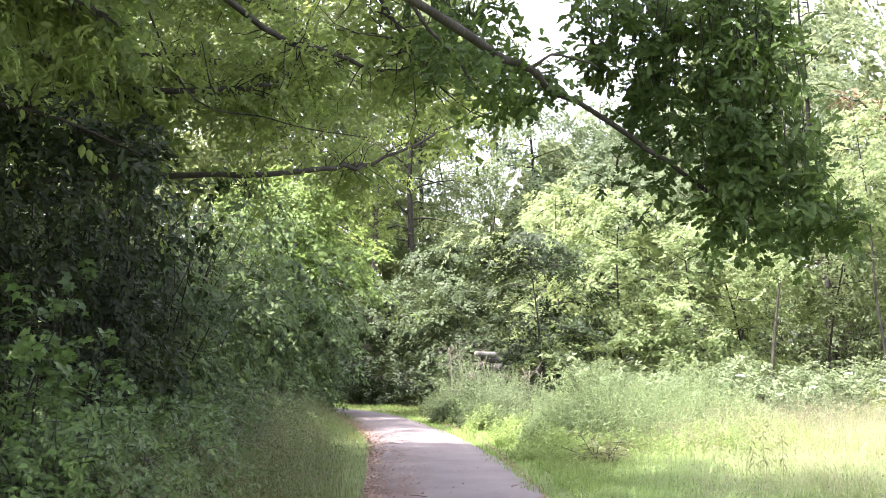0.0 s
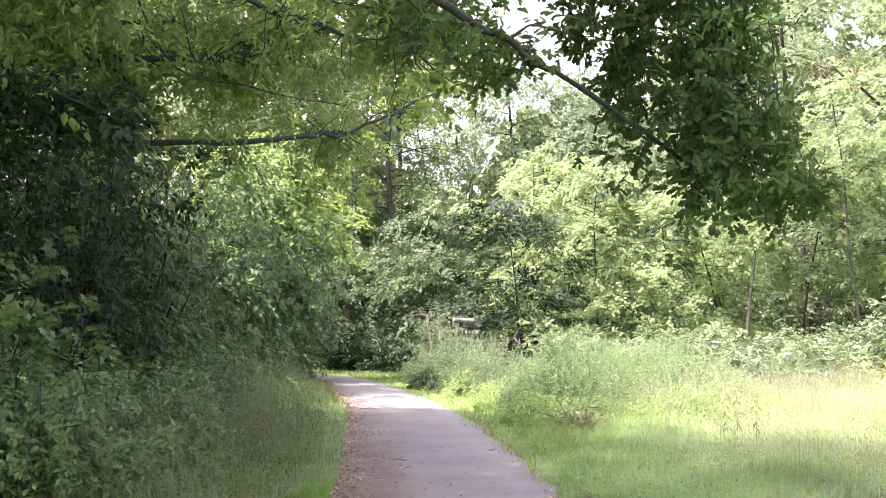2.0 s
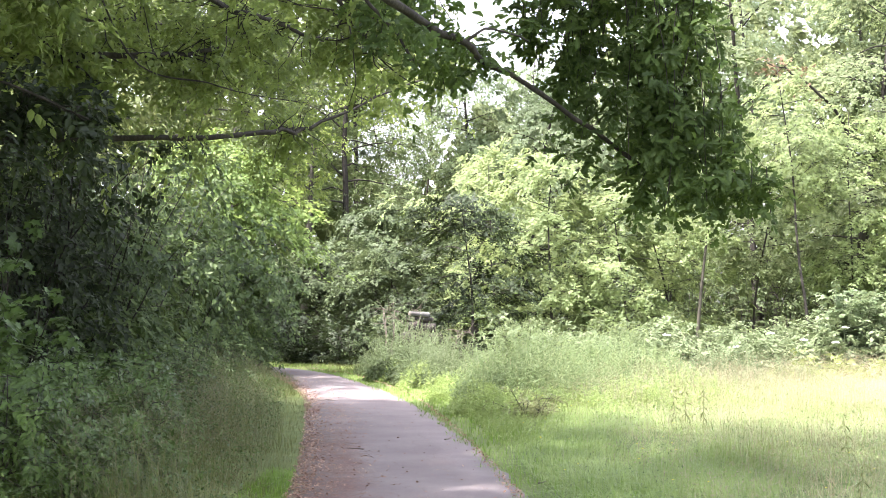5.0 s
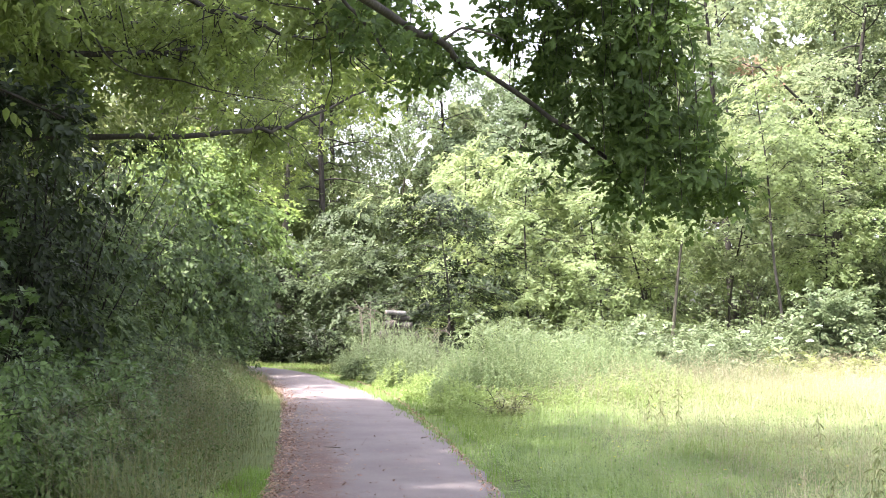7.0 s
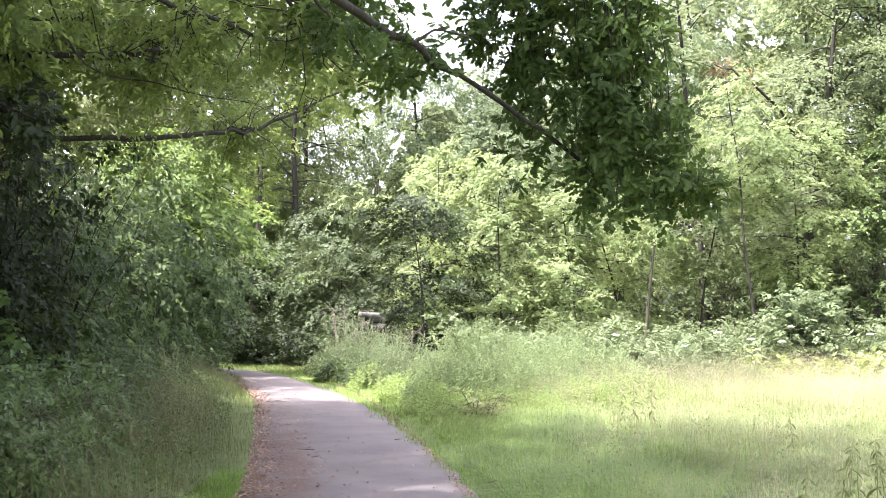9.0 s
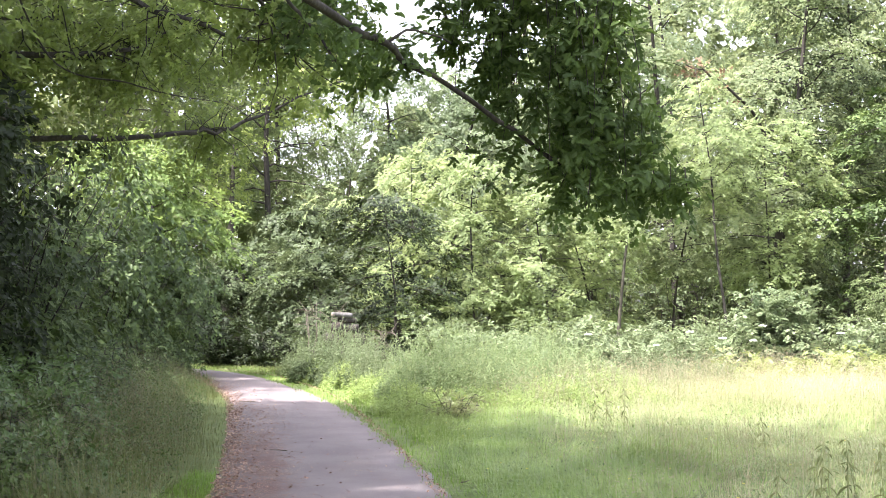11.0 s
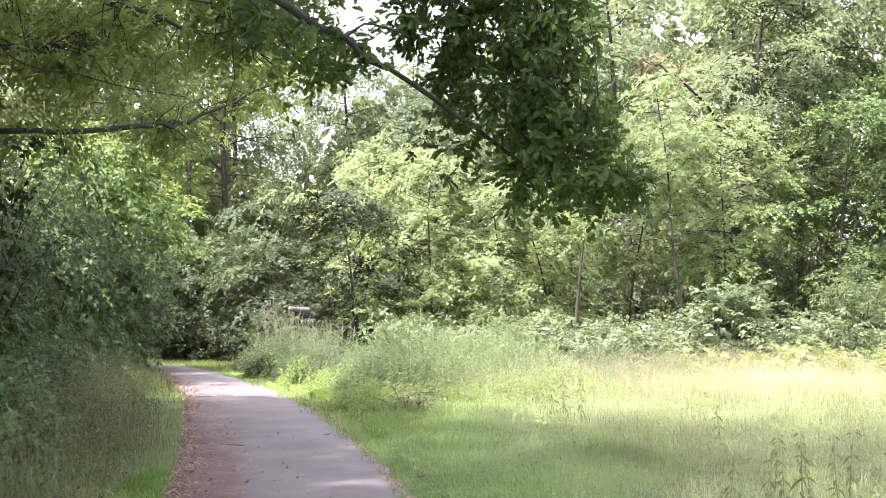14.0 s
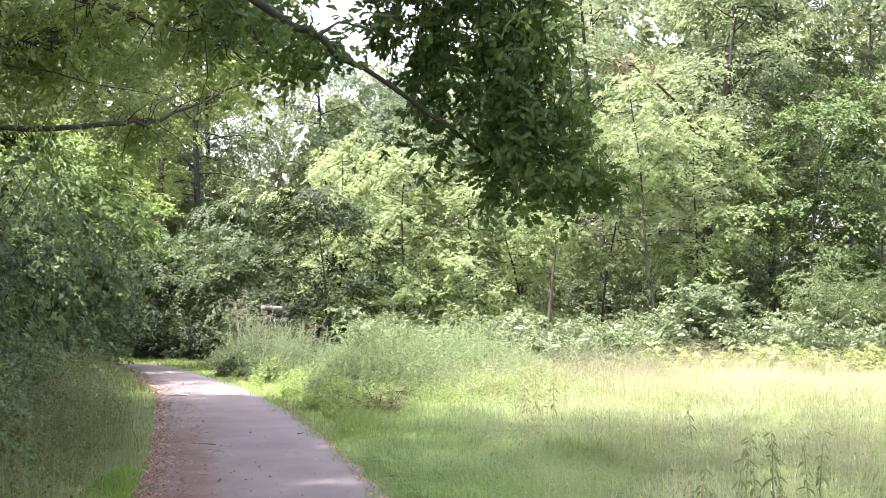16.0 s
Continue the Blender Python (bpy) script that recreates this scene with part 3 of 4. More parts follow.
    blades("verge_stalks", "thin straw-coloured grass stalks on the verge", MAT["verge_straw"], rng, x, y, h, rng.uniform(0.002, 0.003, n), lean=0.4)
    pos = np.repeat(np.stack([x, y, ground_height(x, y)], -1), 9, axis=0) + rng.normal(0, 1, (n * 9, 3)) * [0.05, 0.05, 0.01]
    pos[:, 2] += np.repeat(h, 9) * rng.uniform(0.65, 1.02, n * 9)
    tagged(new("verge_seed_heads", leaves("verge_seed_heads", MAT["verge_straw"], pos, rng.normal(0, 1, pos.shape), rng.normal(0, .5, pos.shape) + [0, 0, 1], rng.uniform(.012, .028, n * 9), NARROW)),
           "loose pale seed heads of the verge grass", "grass", kind="stuff")


meadow()


def tall_herbs(name, label, at, rx, ry, height, count, seed, mat, leaf=0.058, shape=LEAFLET):
    """A dome of tall thin stalks, set in tufts, each with ranks of small leaves and a loose tip."""
    rng = np.random.default_rng(seed)
    root = thing(name, label, "tall grass", (at[0], at[1], 0))
    a, r = rng.uniform(0, 2 * math.pi, count), np.sqrt(rng.uniform(0, 1, count))
    x, y = np.cos(a) * r * rx, np.sin(a) * r * ry
    tuft = 0.5 + 0.5 * np.sin(x * 4.1 + seed) * np.sin(y * 3.3 + 2 * np.sin(x * 2 + seed))
    h = 1.1 * height * (1 - 0.82 * r ** 1.9) * (0.74 + 0.34 * tuft) * rng.uniform(0.84, 1.08, count)
    lines, P, D, S = [], [], [], []
    ranks = 26
    for i in range(count):
        lean = rng.normal(0, .13, 2) * h[i]
        pts = np.array([[x[i], y[i], -0.03], [x[i] + lean[0] * .4, y[i] + lean[1] * .4, h[i] * .6], [x[i] + lean[0] * 1.3, y[i] + lean[1] * 1.3, h[i]]])
        lines.append((pts, [0.004, 0.003, 0.0015]))
        s = 1 - rng.uniform(0, 1, ranks) ** 1.3 * 0.95
        az = np.arange(ranks) * 2.4 + rng.uniform(0, 6.28)
        P.append(np.stack([np.interp(s, [0, .6, 1], pts[:, k]) for k in range(3)], -1))
        D.append(np.stack([np.cos(az), np.sin(az), rng.normal(0.05, .35, ranks) + .3 * (s > .9)], -1))
        S.append(1.15 - 0.6 * s ** 3)
    tagged(put("stalk_mass", tubes("stalk_mass", mat, lines, 3), root), kind="stuff")
    P, D, S = np.concatenate(P), np.concatenate(D), np.concatenate(S)
    n = len(P)
    up = rng.normal(0, .3, (n, 3)) + [0, 0, 1] - D * D[:, 2:] * .5
    put("foliage", leaves("foliage", mat, P, up, D, leaf * S * rng.uniform(.6, 1.35, n), shape), root)
    return root


tall_herbs("tall_grass_mound", "dense mound of tall green grass at the bend", (-1.2, 31.0), 1.25, 1.3, 1.2, 620, 21, MAT["weed"])
tall_herbs("herb_clump", "dark green leafy nettle clump before the grass mound", (-1.35, 28.9), 0.75, 0.7, 0.72, 190, 20, MAT["hazel"], 0.085)
tall_herbs("tall_grass_mound", "high soft bank of light green grass beside the path", (1.0, 22.8), 1.25, 2.3, 1.24, 850, 22, MAT["bank"])
tall_herbs("tall_grass_mound", "high soft bank of light green grass beside the path", (-0.3, 27.4), 1.2, 1.7, 1.0, 480, 23, MAT["weed"])
tall_herbs("tall_grass_mound", "lower slope of light green grass beside the path", (2.1, 22.6), 1.3, 2.0, 0.85, 420, 26, MAT["bank"])
tall_herbs("tall_grass_mound", "tall light green grass in front of the weeds", (2.6, 26.0), 2.0, 2.2, 1.15, 800, 24, MAT["bank"])
tall_herbs("tall_grass_mound", "tall light green grass in front of the weeds", (5.2, 27.6), 2.0, 1.6, 0.75, 420, 25, MAT["weed"])

for k, (y, wide, deep, high) in enumerate([(19.0, 0.5, 1.3, 0.34), (21.3, 0.5, 1.5, 0.44), (24.0, 0.5, 1.6, 0.48), (26.8, 0.45, 1.5, 0.48), (29.4, 0.45, 1.3, 0.45)]):
    tall_herbs("grass_slope", "sloping fresh green grass between bank and path", (path_x(y) + 0.96 + outer_half(y), y), wide, deep, high, 190, 27 + k, MAT["meadow"])

for k, (x, y, wide, deep, high) in enumerate([(0.5, 20.3, 0.8, 0.9, 0.42), (1.4, 19.9, 0.9, 1.0, 0.46), (2.4, 20.4, 1.0, 1.0, 0.5), (3.4, 22.0, 1.1, 1.3, 0.55)]):
    tall_herbs("grass_slope", "loose green grass rising to the tall bank", (x, y), wide, deep, high, 210, 34 + k, MAT["meadow"])

# ---- hedge ----
HEDGE = "hedge along the path"
for k, (x, y, h, r) in enumerate([(-4.75, 13.0, 2.5, 0.8), (-5.0, 14.8, 2.9, 0.8)]):
    shrub("maple_sapling", "sparse young maple shoots in front of the dark hedge", (x, y), h, r, MAT["bramble"], 70 + k, MAPLELEAF, leaf=0.11, stems=7, twigs=5, per=9, spread=0.24, group="maple shoots", lift=0.35, tilt=(0.3, -0.4), droop=0.4)
# the first three carry the hedge's dark hollow in their leaf colour
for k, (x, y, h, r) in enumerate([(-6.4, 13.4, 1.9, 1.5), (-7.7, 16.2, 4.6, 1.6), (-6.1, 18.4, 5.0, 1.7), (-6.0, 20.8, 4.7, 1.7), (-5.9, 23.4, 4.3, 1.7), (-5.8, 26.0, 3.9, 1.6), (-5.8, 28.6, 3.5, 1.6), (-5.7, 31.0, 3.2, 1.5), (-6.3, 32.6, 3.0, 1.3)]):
    shrub("hedge_shrub", "dense dark green hazel shrub in the hedge", (x, y), h, r, MAT["shade_hornbeam" if k < 3 else "hedge"], 40 + k, OVAL if y < 17 else KITE, leaf=0.12, stems=26, twigs=9, per=27, spread=0.32, group=HEDGE, lift=0.03, shoulder=0.12, tilt=(0.55, -0.3), face=0.55, droop=0.55)
for k, (x, y, h, r) in enumerate([(-3.0, 11.5, 0.6, 0.6), (-3.5, 12.8, 0.85, 0.7), (-3.25, 12.3, 0.7, 0.6), (-3.45, 13.7, 0.9, 0.7), (-3.75, 15.4, 1.0, 0.75), (-4.0, 11.9, 1.25, 1.0), (-4.0, 13.4, 1.25, 0.95), (-4.3, 15.6, 1.2, 0.9), (-5.2, 12.6, 1.7, 1.1), (-4.4, 18.0, 1.1, 0.85), (-4.6, 20.8, 1.1, 0.85), (-4.8, 24.0, 1.1, 0.85), (-4.9, 27.3, 1.1, 0.8), (-5.0, 30.2, 1.2, 0.75), (-5.2, 32.4, 1.2, 0.75)]):
    shrub("bramble", "low arching bramble bush at the hedge foot", (x, y), h, r, MAT["bramble" if y < 17 else "hedge"], 60 + k, OVAL if y < 17 else KITE, leaf=0.072, stems=14, twigs=7, per=27 if y < 17 else 18, spread=0.24, group="brambles at the hedge foot", lift=0.15, tilt=(0.4, -0.35), face=0.7, droop=0.4)

# added second row, near-black to give the hedge its shaded depth
for k, (x, y, h, r) in enumerate([(-8.8, 14.2, 5.6, 2.0), (-8.6, 10.8, 5.0, 2.0), (-9.0, 17.5, 6.5, 2.2), (-9.0, 22.0, 6.0, 2.3), (-9.2, 27.0, 5.5, 2.3), (-8.8, 32.0, 5.0, 2.2)]):
    shrub("hedge_shrub", "added dark shrub standing for the shaded depth of the hedge", (x, y), h, r, MAT["shade_hornbeam"], 80 + k, KITE, leaf=0.24, stems=22, twigs=8, per=9, spread=0.5, group=HEDGE)
# near-black leaves on the first three put the bend's shade into colour
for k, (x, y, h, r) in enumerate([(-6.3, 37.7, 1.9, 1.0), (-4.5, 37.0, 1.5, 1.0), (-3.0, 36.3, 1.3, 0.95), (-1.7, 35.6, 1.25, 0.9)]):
    shrub("understory_shrub", "low dark leafy shrub behind the path bend", (x, y), h, r, MAT["shade_hornbeam" if k < 3 else "dark_maple"], 210 + k, KITE, leaf=0.1, stems=20, twigs=7, per=18, spread=0.3, group="shade shrubs", lift=0.03)
# left of x -3 the leaf colour itself holds the hollow's shade
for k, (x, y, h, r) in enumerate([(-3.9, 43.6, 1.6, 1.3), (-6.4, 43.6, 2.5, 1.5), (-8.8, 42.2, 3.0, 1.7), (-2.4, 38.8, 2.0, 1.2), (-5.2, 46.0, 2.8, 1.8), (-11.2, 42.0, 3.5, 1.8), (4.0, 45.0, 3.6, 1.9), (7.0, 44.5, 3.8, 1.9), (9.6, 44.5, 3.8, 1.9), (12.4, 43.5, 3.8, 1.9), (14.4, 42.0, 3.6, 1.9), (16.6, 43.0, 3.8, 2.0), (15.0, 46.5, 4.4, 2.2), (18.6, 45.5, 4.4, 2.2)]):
    shrub("understory_shrub", "dark leafy shrub in the shade under the trees", (x, y), h, r, MAT["shade_hornbeam" if x < -3 else "dark_maple"], 90 + k, KITE, leaf=0.18, stems=18, twigs=7, per=9, spread=0.45, group="shade shrubs", lift=0.1)

# ---- the wood ----
G = "wood edge"
tree("maple_tree", "light green hazel standing over the hedge", (-5.5, 31.0), 5.2, 2.4, 1.9, MAT["fresh"], MAT["grey_bark"], 101, WIDE, 0.115, 30, 8, 81, group=G, flat=0.15, slope=0.5)
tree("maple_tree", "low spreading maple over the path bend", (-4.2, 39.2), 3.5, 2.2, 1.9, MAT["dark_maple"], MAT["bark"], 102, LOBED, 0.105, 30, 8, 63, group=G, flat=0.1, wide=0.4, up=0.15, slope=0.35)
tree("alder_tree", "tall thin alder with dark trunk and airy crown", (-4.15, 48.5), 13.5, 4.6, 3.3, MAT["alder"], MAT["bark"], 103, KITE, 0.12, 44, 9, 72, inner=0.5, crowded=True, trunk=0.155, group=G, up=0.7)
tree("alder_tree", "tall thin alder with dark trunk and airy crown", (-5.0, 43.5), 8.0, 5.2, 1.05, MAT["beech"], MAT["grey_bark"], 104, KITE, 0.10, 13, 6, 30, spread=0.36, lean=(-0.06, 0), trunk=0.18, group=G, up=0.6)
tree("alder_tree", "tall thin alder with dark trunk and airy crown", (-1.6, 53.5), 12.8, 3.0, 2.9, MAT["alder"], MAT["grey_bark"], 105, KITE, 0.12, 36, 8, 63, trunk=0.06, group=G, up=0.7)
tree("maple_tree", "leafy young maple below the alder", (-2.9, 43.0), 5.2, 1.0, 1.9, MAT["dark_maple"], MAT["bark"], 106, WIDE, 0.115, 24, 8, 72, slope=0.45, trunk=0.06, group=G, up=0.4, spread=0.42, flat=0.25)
for k, (x, y, h, b, r, m) in enumerate([
        (-1.9, 37.8, 3.4, 0.5, 1.5, "dark_maple"), (0.2, 36.5, 4.9, 0.4, 2.0, "shade_hornbeam"), (2.4, 38.5, 6.2, 0.5, 2.2, "maple"), (0.9, 41.0, 6.8, 1.0, 2.4, "maple"),
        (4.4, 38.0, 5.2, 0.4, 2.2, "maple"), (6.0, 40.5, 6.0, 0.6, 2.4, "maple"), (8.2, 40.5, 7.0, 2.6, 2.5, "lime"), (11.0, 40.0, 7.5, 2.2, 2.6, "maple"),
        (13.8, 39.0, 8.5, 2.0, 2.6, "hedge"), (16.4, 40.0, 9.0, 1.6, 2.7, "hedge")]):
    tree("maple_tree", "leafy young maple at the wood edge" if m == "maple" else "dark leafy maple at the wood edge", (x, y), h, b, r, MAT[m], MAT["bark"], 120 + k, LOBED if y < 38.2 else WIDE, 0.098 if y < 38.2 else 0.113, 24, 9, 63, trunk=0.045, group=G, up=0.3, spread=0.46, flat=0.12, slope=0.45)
# the last three, far left, are added mainly to shade hedge and bend
for k, (x, y, h, b, r, m) in enumerate([
        (-9.5, 42, 13, 2, 3.4, "woods"), (-8.5, 50, 14, 2, 3.5, "woods"), (0.4, 54, 11.6, 2, 2.6, "pale"), (2.0, 53, 10.8, 2, 3.2, "pale"), (4.0, 56, 11.6, 2, 3.2, "pale"),
        (6.4, 52, 12.0, 1.5, 3.3, "pale"), (9.5, 46, 14.5, 2, 3.3, "lime"), (13.5, 49, 16.5, 2, 3.4, "maple"), (17.5, 46, 16, 2, 3.6, "dark_maple"), (11.8, 54, 17, 3, 3.6, "pale"), (-7.6, 46.5, 14.5, 2, 3.0, "woods"), (-11.8, 47, 15, 2, 3.5, "woods"), (16.0, 55, 17.5, 2, 3.8, "pale"), (20.5, 54, 17.5, 2, 3.8, "woods"), (8.0, 57, 15.5, 4, 3.4, "pale"), (-4.7, 57, 17.5, 10.2, 3.0, "woods"), (-6.8, 56, 17, 4, 3.4, "woods"), (-11.2, 35.0, 12.5, 3.2, 3.2, "woods"), (-10.2, 21.5, 13, 2, 3.2, "woods"), (-10.6, 24.5, 11.5, 2, 2.8, "woods")]):
    tree("forest_tree", "tall leafy woodland tree", (x, y), h, b, r, MAT[m], MAT["bark"], 150 + k, WIDE, 0.15 if -7.7 < x < 14 else 0.19, 24, 8, 72 if -7.7 < x < 14 else 54, trunk=0.16, twigwood=False, spread=0.60, flat=0.32, group=G)

for k, (x, y, h, b, r) in enumerate([(-3.5, 60, 11.0, 5.5, 2.2), (2.6, 58, 12.8, 6.0, 2.7)]):
    tree("forest_tree", "thin pale leafy tree deep in the wood", (x, y), h, b, r, MAT["pale"], MAT["bark"], 230 + k, WIDE, 0.15, 22, 7, 36, trunk=0.12, twigwood=False, spread=0.6, flat=0.32, group=G)

lime = None
# the second one takes darker leaves, shade put into their colour
for k, (x, y, h, b, r) in enumerate([(11.9, 43.5, 14.5, 2.4, 3.4), (14.6, 44.5, 15.0, 4.5, 3.2)]):
    made = tree("lime_tree", "broad sunlit lime tree with layered light green boughs", (x, y), h, b, r, MAT["lime" if k == 0 else "dark_maple"], MAT["bark"], 185 + k, WIDE, 0.12, 34, 11, 81, trunk=0.15, spread=0.6, flat=0.14, slope=0.5, up=0.3, group=G)
    lime = lime or made

def dead_limb(root):
    """A bare limb with a tuft of withered leaves, reaching out of the lime's crown."""
    rng = np.random.default_rng(188)
    pts = curve_through([(0, 0, 6.4), (-0.7, -1.6, 7.0), (-1.6, -2.3, 7.75), (-2.5, -2.7, 8.35), (-3.2, -2.9, 8.5)], 16)
    pts[2:, 2] += rng.normal(0, 0.03, 14)
    put("dead_limb", tubes("dead_limb", MAT["bark"], [(pts, np.linspace(0.06, 0.018, 16))], 6), root, "bare dead limb")
    ends = np.array([p + rng.normal(0, 0.22, 3) for p in pts[9:] for _ in range(3)])
    put("withered_leaves", leaves("withered_leaves", MAT["withered"], *sprays(rng, ends, 0.3, 18, 0.1, 0.6), WIDE), root, "withered reddish brown leaves")


dead_limb(lime)

# trees added beside and behind where one stands, unseen, to cut skylight
for k, (x, y, h, r) in enumerate([(-13, 2, 13, 4), (-11, -6, 14, 4.2), (-5, -10, 14, 4.2), (1.5, -11, 15, 4.2), (8, -10, 14, 4.2), (14, -7, 14, 4.2), (20, -1, 13, 4.2), (23, 8, 13, 4), (-14, 9, 13, 3.6)]):
    tree("forest_tree", "tall leafy woodland tree", (x, y), h, 1.2, r, MAT["woods"], MAT["bark"], 190 + k, WIDE, 0.42, 22, 6, 14, trunk=0.2, twigwood=False, spread=0.9, group=G)

tree("sapling", "slim young tree with a bare pale trunk", (5.95, 36.6), 7.0, 3.7, 1.3, MAT["maple"], MAT["grey_bark"], 180, LOBED, 0.12, 14, 6, 34, trunk=0.055, group=G)
tree("sapling", "slim young tree with a dark bare trunk", (9.05, 37.3), 8.5, 4.6, 1.3, MAT["maple"], MAT["bark"], 181, LOBED, 0.12, 14, 6, 34, trunk=0.05, group=G)

# ---- left canopy ----
def branch_set(rng, lines, count, reach, down):
    """Twig ends round the outer part of some limbs."""
    c, extra = [], []
    for pts, _ in lines:
        s = rng.uniform(0.15, 1.0, count)
        for v in s:
            q = np.array([np.interp(v, np.linspace(0, 1, len(pts)), pts[:, i]) for i in range(3)])
            tw = bend(rng, q, rng.normal(0, 1, 3) + (0, 1.5, down), reach * rng.uniform(0.4, 1.1), 4, 0.25)
            extra.append((tw, np.linspace(0.009, 0.003, len(tw))))
            c += [tw[-1], tw[2]]
    return np.array(c), extra


def canopy_tree():
    rng = np.random.default_rng(301)
    root = thing("beech_tree", "beech with long bare limbs reaching over the path", "tree")
    stem = curve_through([(-8.0, 16.6, -0.1), (-7.9, 16.7, 2.5), (-7.6, 16.8, 6), (-7.4, 16.8, 11)], 12)
    put("trunk", tubes("trunk", MAT["grey_bark"], [(stem, np.linspace(0.26, 0.1, 12))], 10), root)
    ways = [[(-7.8, 16.8, 3.2), (-5.9, 16.6, 3.5), (-4.15, 17.3, 3.64), (-3.5, 17.9, 3.73), (-2.73, 18.6, 3.87), (-2.47, 18.9, 3.95), (-2.35, 19.0, 3.91), (-2.2, 19.2, 4.02), (-1.82, 19.5, 4.2), (-1.16, 20.0, 4.59), (-0.5, 20.6, 4.94)],
            [(-7.7, 16.7, 4.0), (-5.6, 16.0, 4.4), (-3.89, 16.2, 4.47), (-3.5, 16.4, 4.52), (-3.12, 16.6, 4.6), (-2.92, 16.8, 4.7), (-2.77, 17.0, 4.87), (-2.35, 17.4, 5.0)],
            [(-7.5, 16.8, 5.2), (-5.5, 15.6, 5.5), (-3.6, 15.2, 5.8), (-2.0, 15.4, 5.9)],
            [(-7.5, 16.8, 6.2), (-5.4, 17.6, 6.3), (-4.2, 18.2, 6.2), (-3.2, 18.6, 5.9)],
            [(-7.6, 16.8, 4.6), (-5.6, 18.2, 5.3), (-4.2, 19.6, 5.5), (-3.2, 20.6, 5.4)]]
    lines = []
    for k, w in enumerate(ways):
        pts = curve_through(w, 26)
        pts[6:, 2] += rng.normal(0, 0.012, 20)
        lines.append((pts, np.linspace(0.050, 0.013, 26) * rng.uniform(0.88, 1.15, 26)))
        put("limb", tubes("limb", MAT["bark"], [lines[-1]], 6), root)
    c, extra = branch_set(rng, lines[1:], 84, 0.95, 0.2)
    c1, extra1 = branch_set(rng, lines[:1], 60, 0.7, 1.0)
    c1 = c1[(c1[:, 0] < -2.2) | (c1[:, 2] > 4.5)]
    c, extra = np.concatenate([c, c1 + (0, 0.35, 0)]), extra + extra1
    tagged(put("twig_mass", tubes("twig_mass", MAT["bark"], extra, 4), root), kind="stuff")
    put("crown", leaves("crown", MAT["beech"], *sprays(rng, c, 0.40, 45, 0.088, 0.5, face=0.65, tilt=(0.15, -0.5), jitter=0.9), KITE), root)
    # upper crown added out of view, to shade limbs and hedge
    a, r, z = rng.uniform(0, 6.283, 290), np.sqrt(rng.uniform(0, 1, 290)), rng.uniform(6.6, 11, 290)
    top = np.stack([-7.6 + np.cos(a) * r * 4.2, 15.2 + np.sin(a) * r * 4.6, z], -1)
    # loose unseen sprays, added to dapple the sunlit part of the path
    side = np.stack([rng.uniform(-8.8, -6.4, 46), rng.uniform(23.0, 26.5, 46), rng.uniform(7.4, 10.0, 46)], -1)
    top = np.concatenate([top, side])
    put("unseen_crown_top", leaves("unseen_crown_top", MAT["beech"], *sprays(rng, top, 0.9, 54, 0.32, 0.5, tilt=(-0.4, 0)), KITE), root)


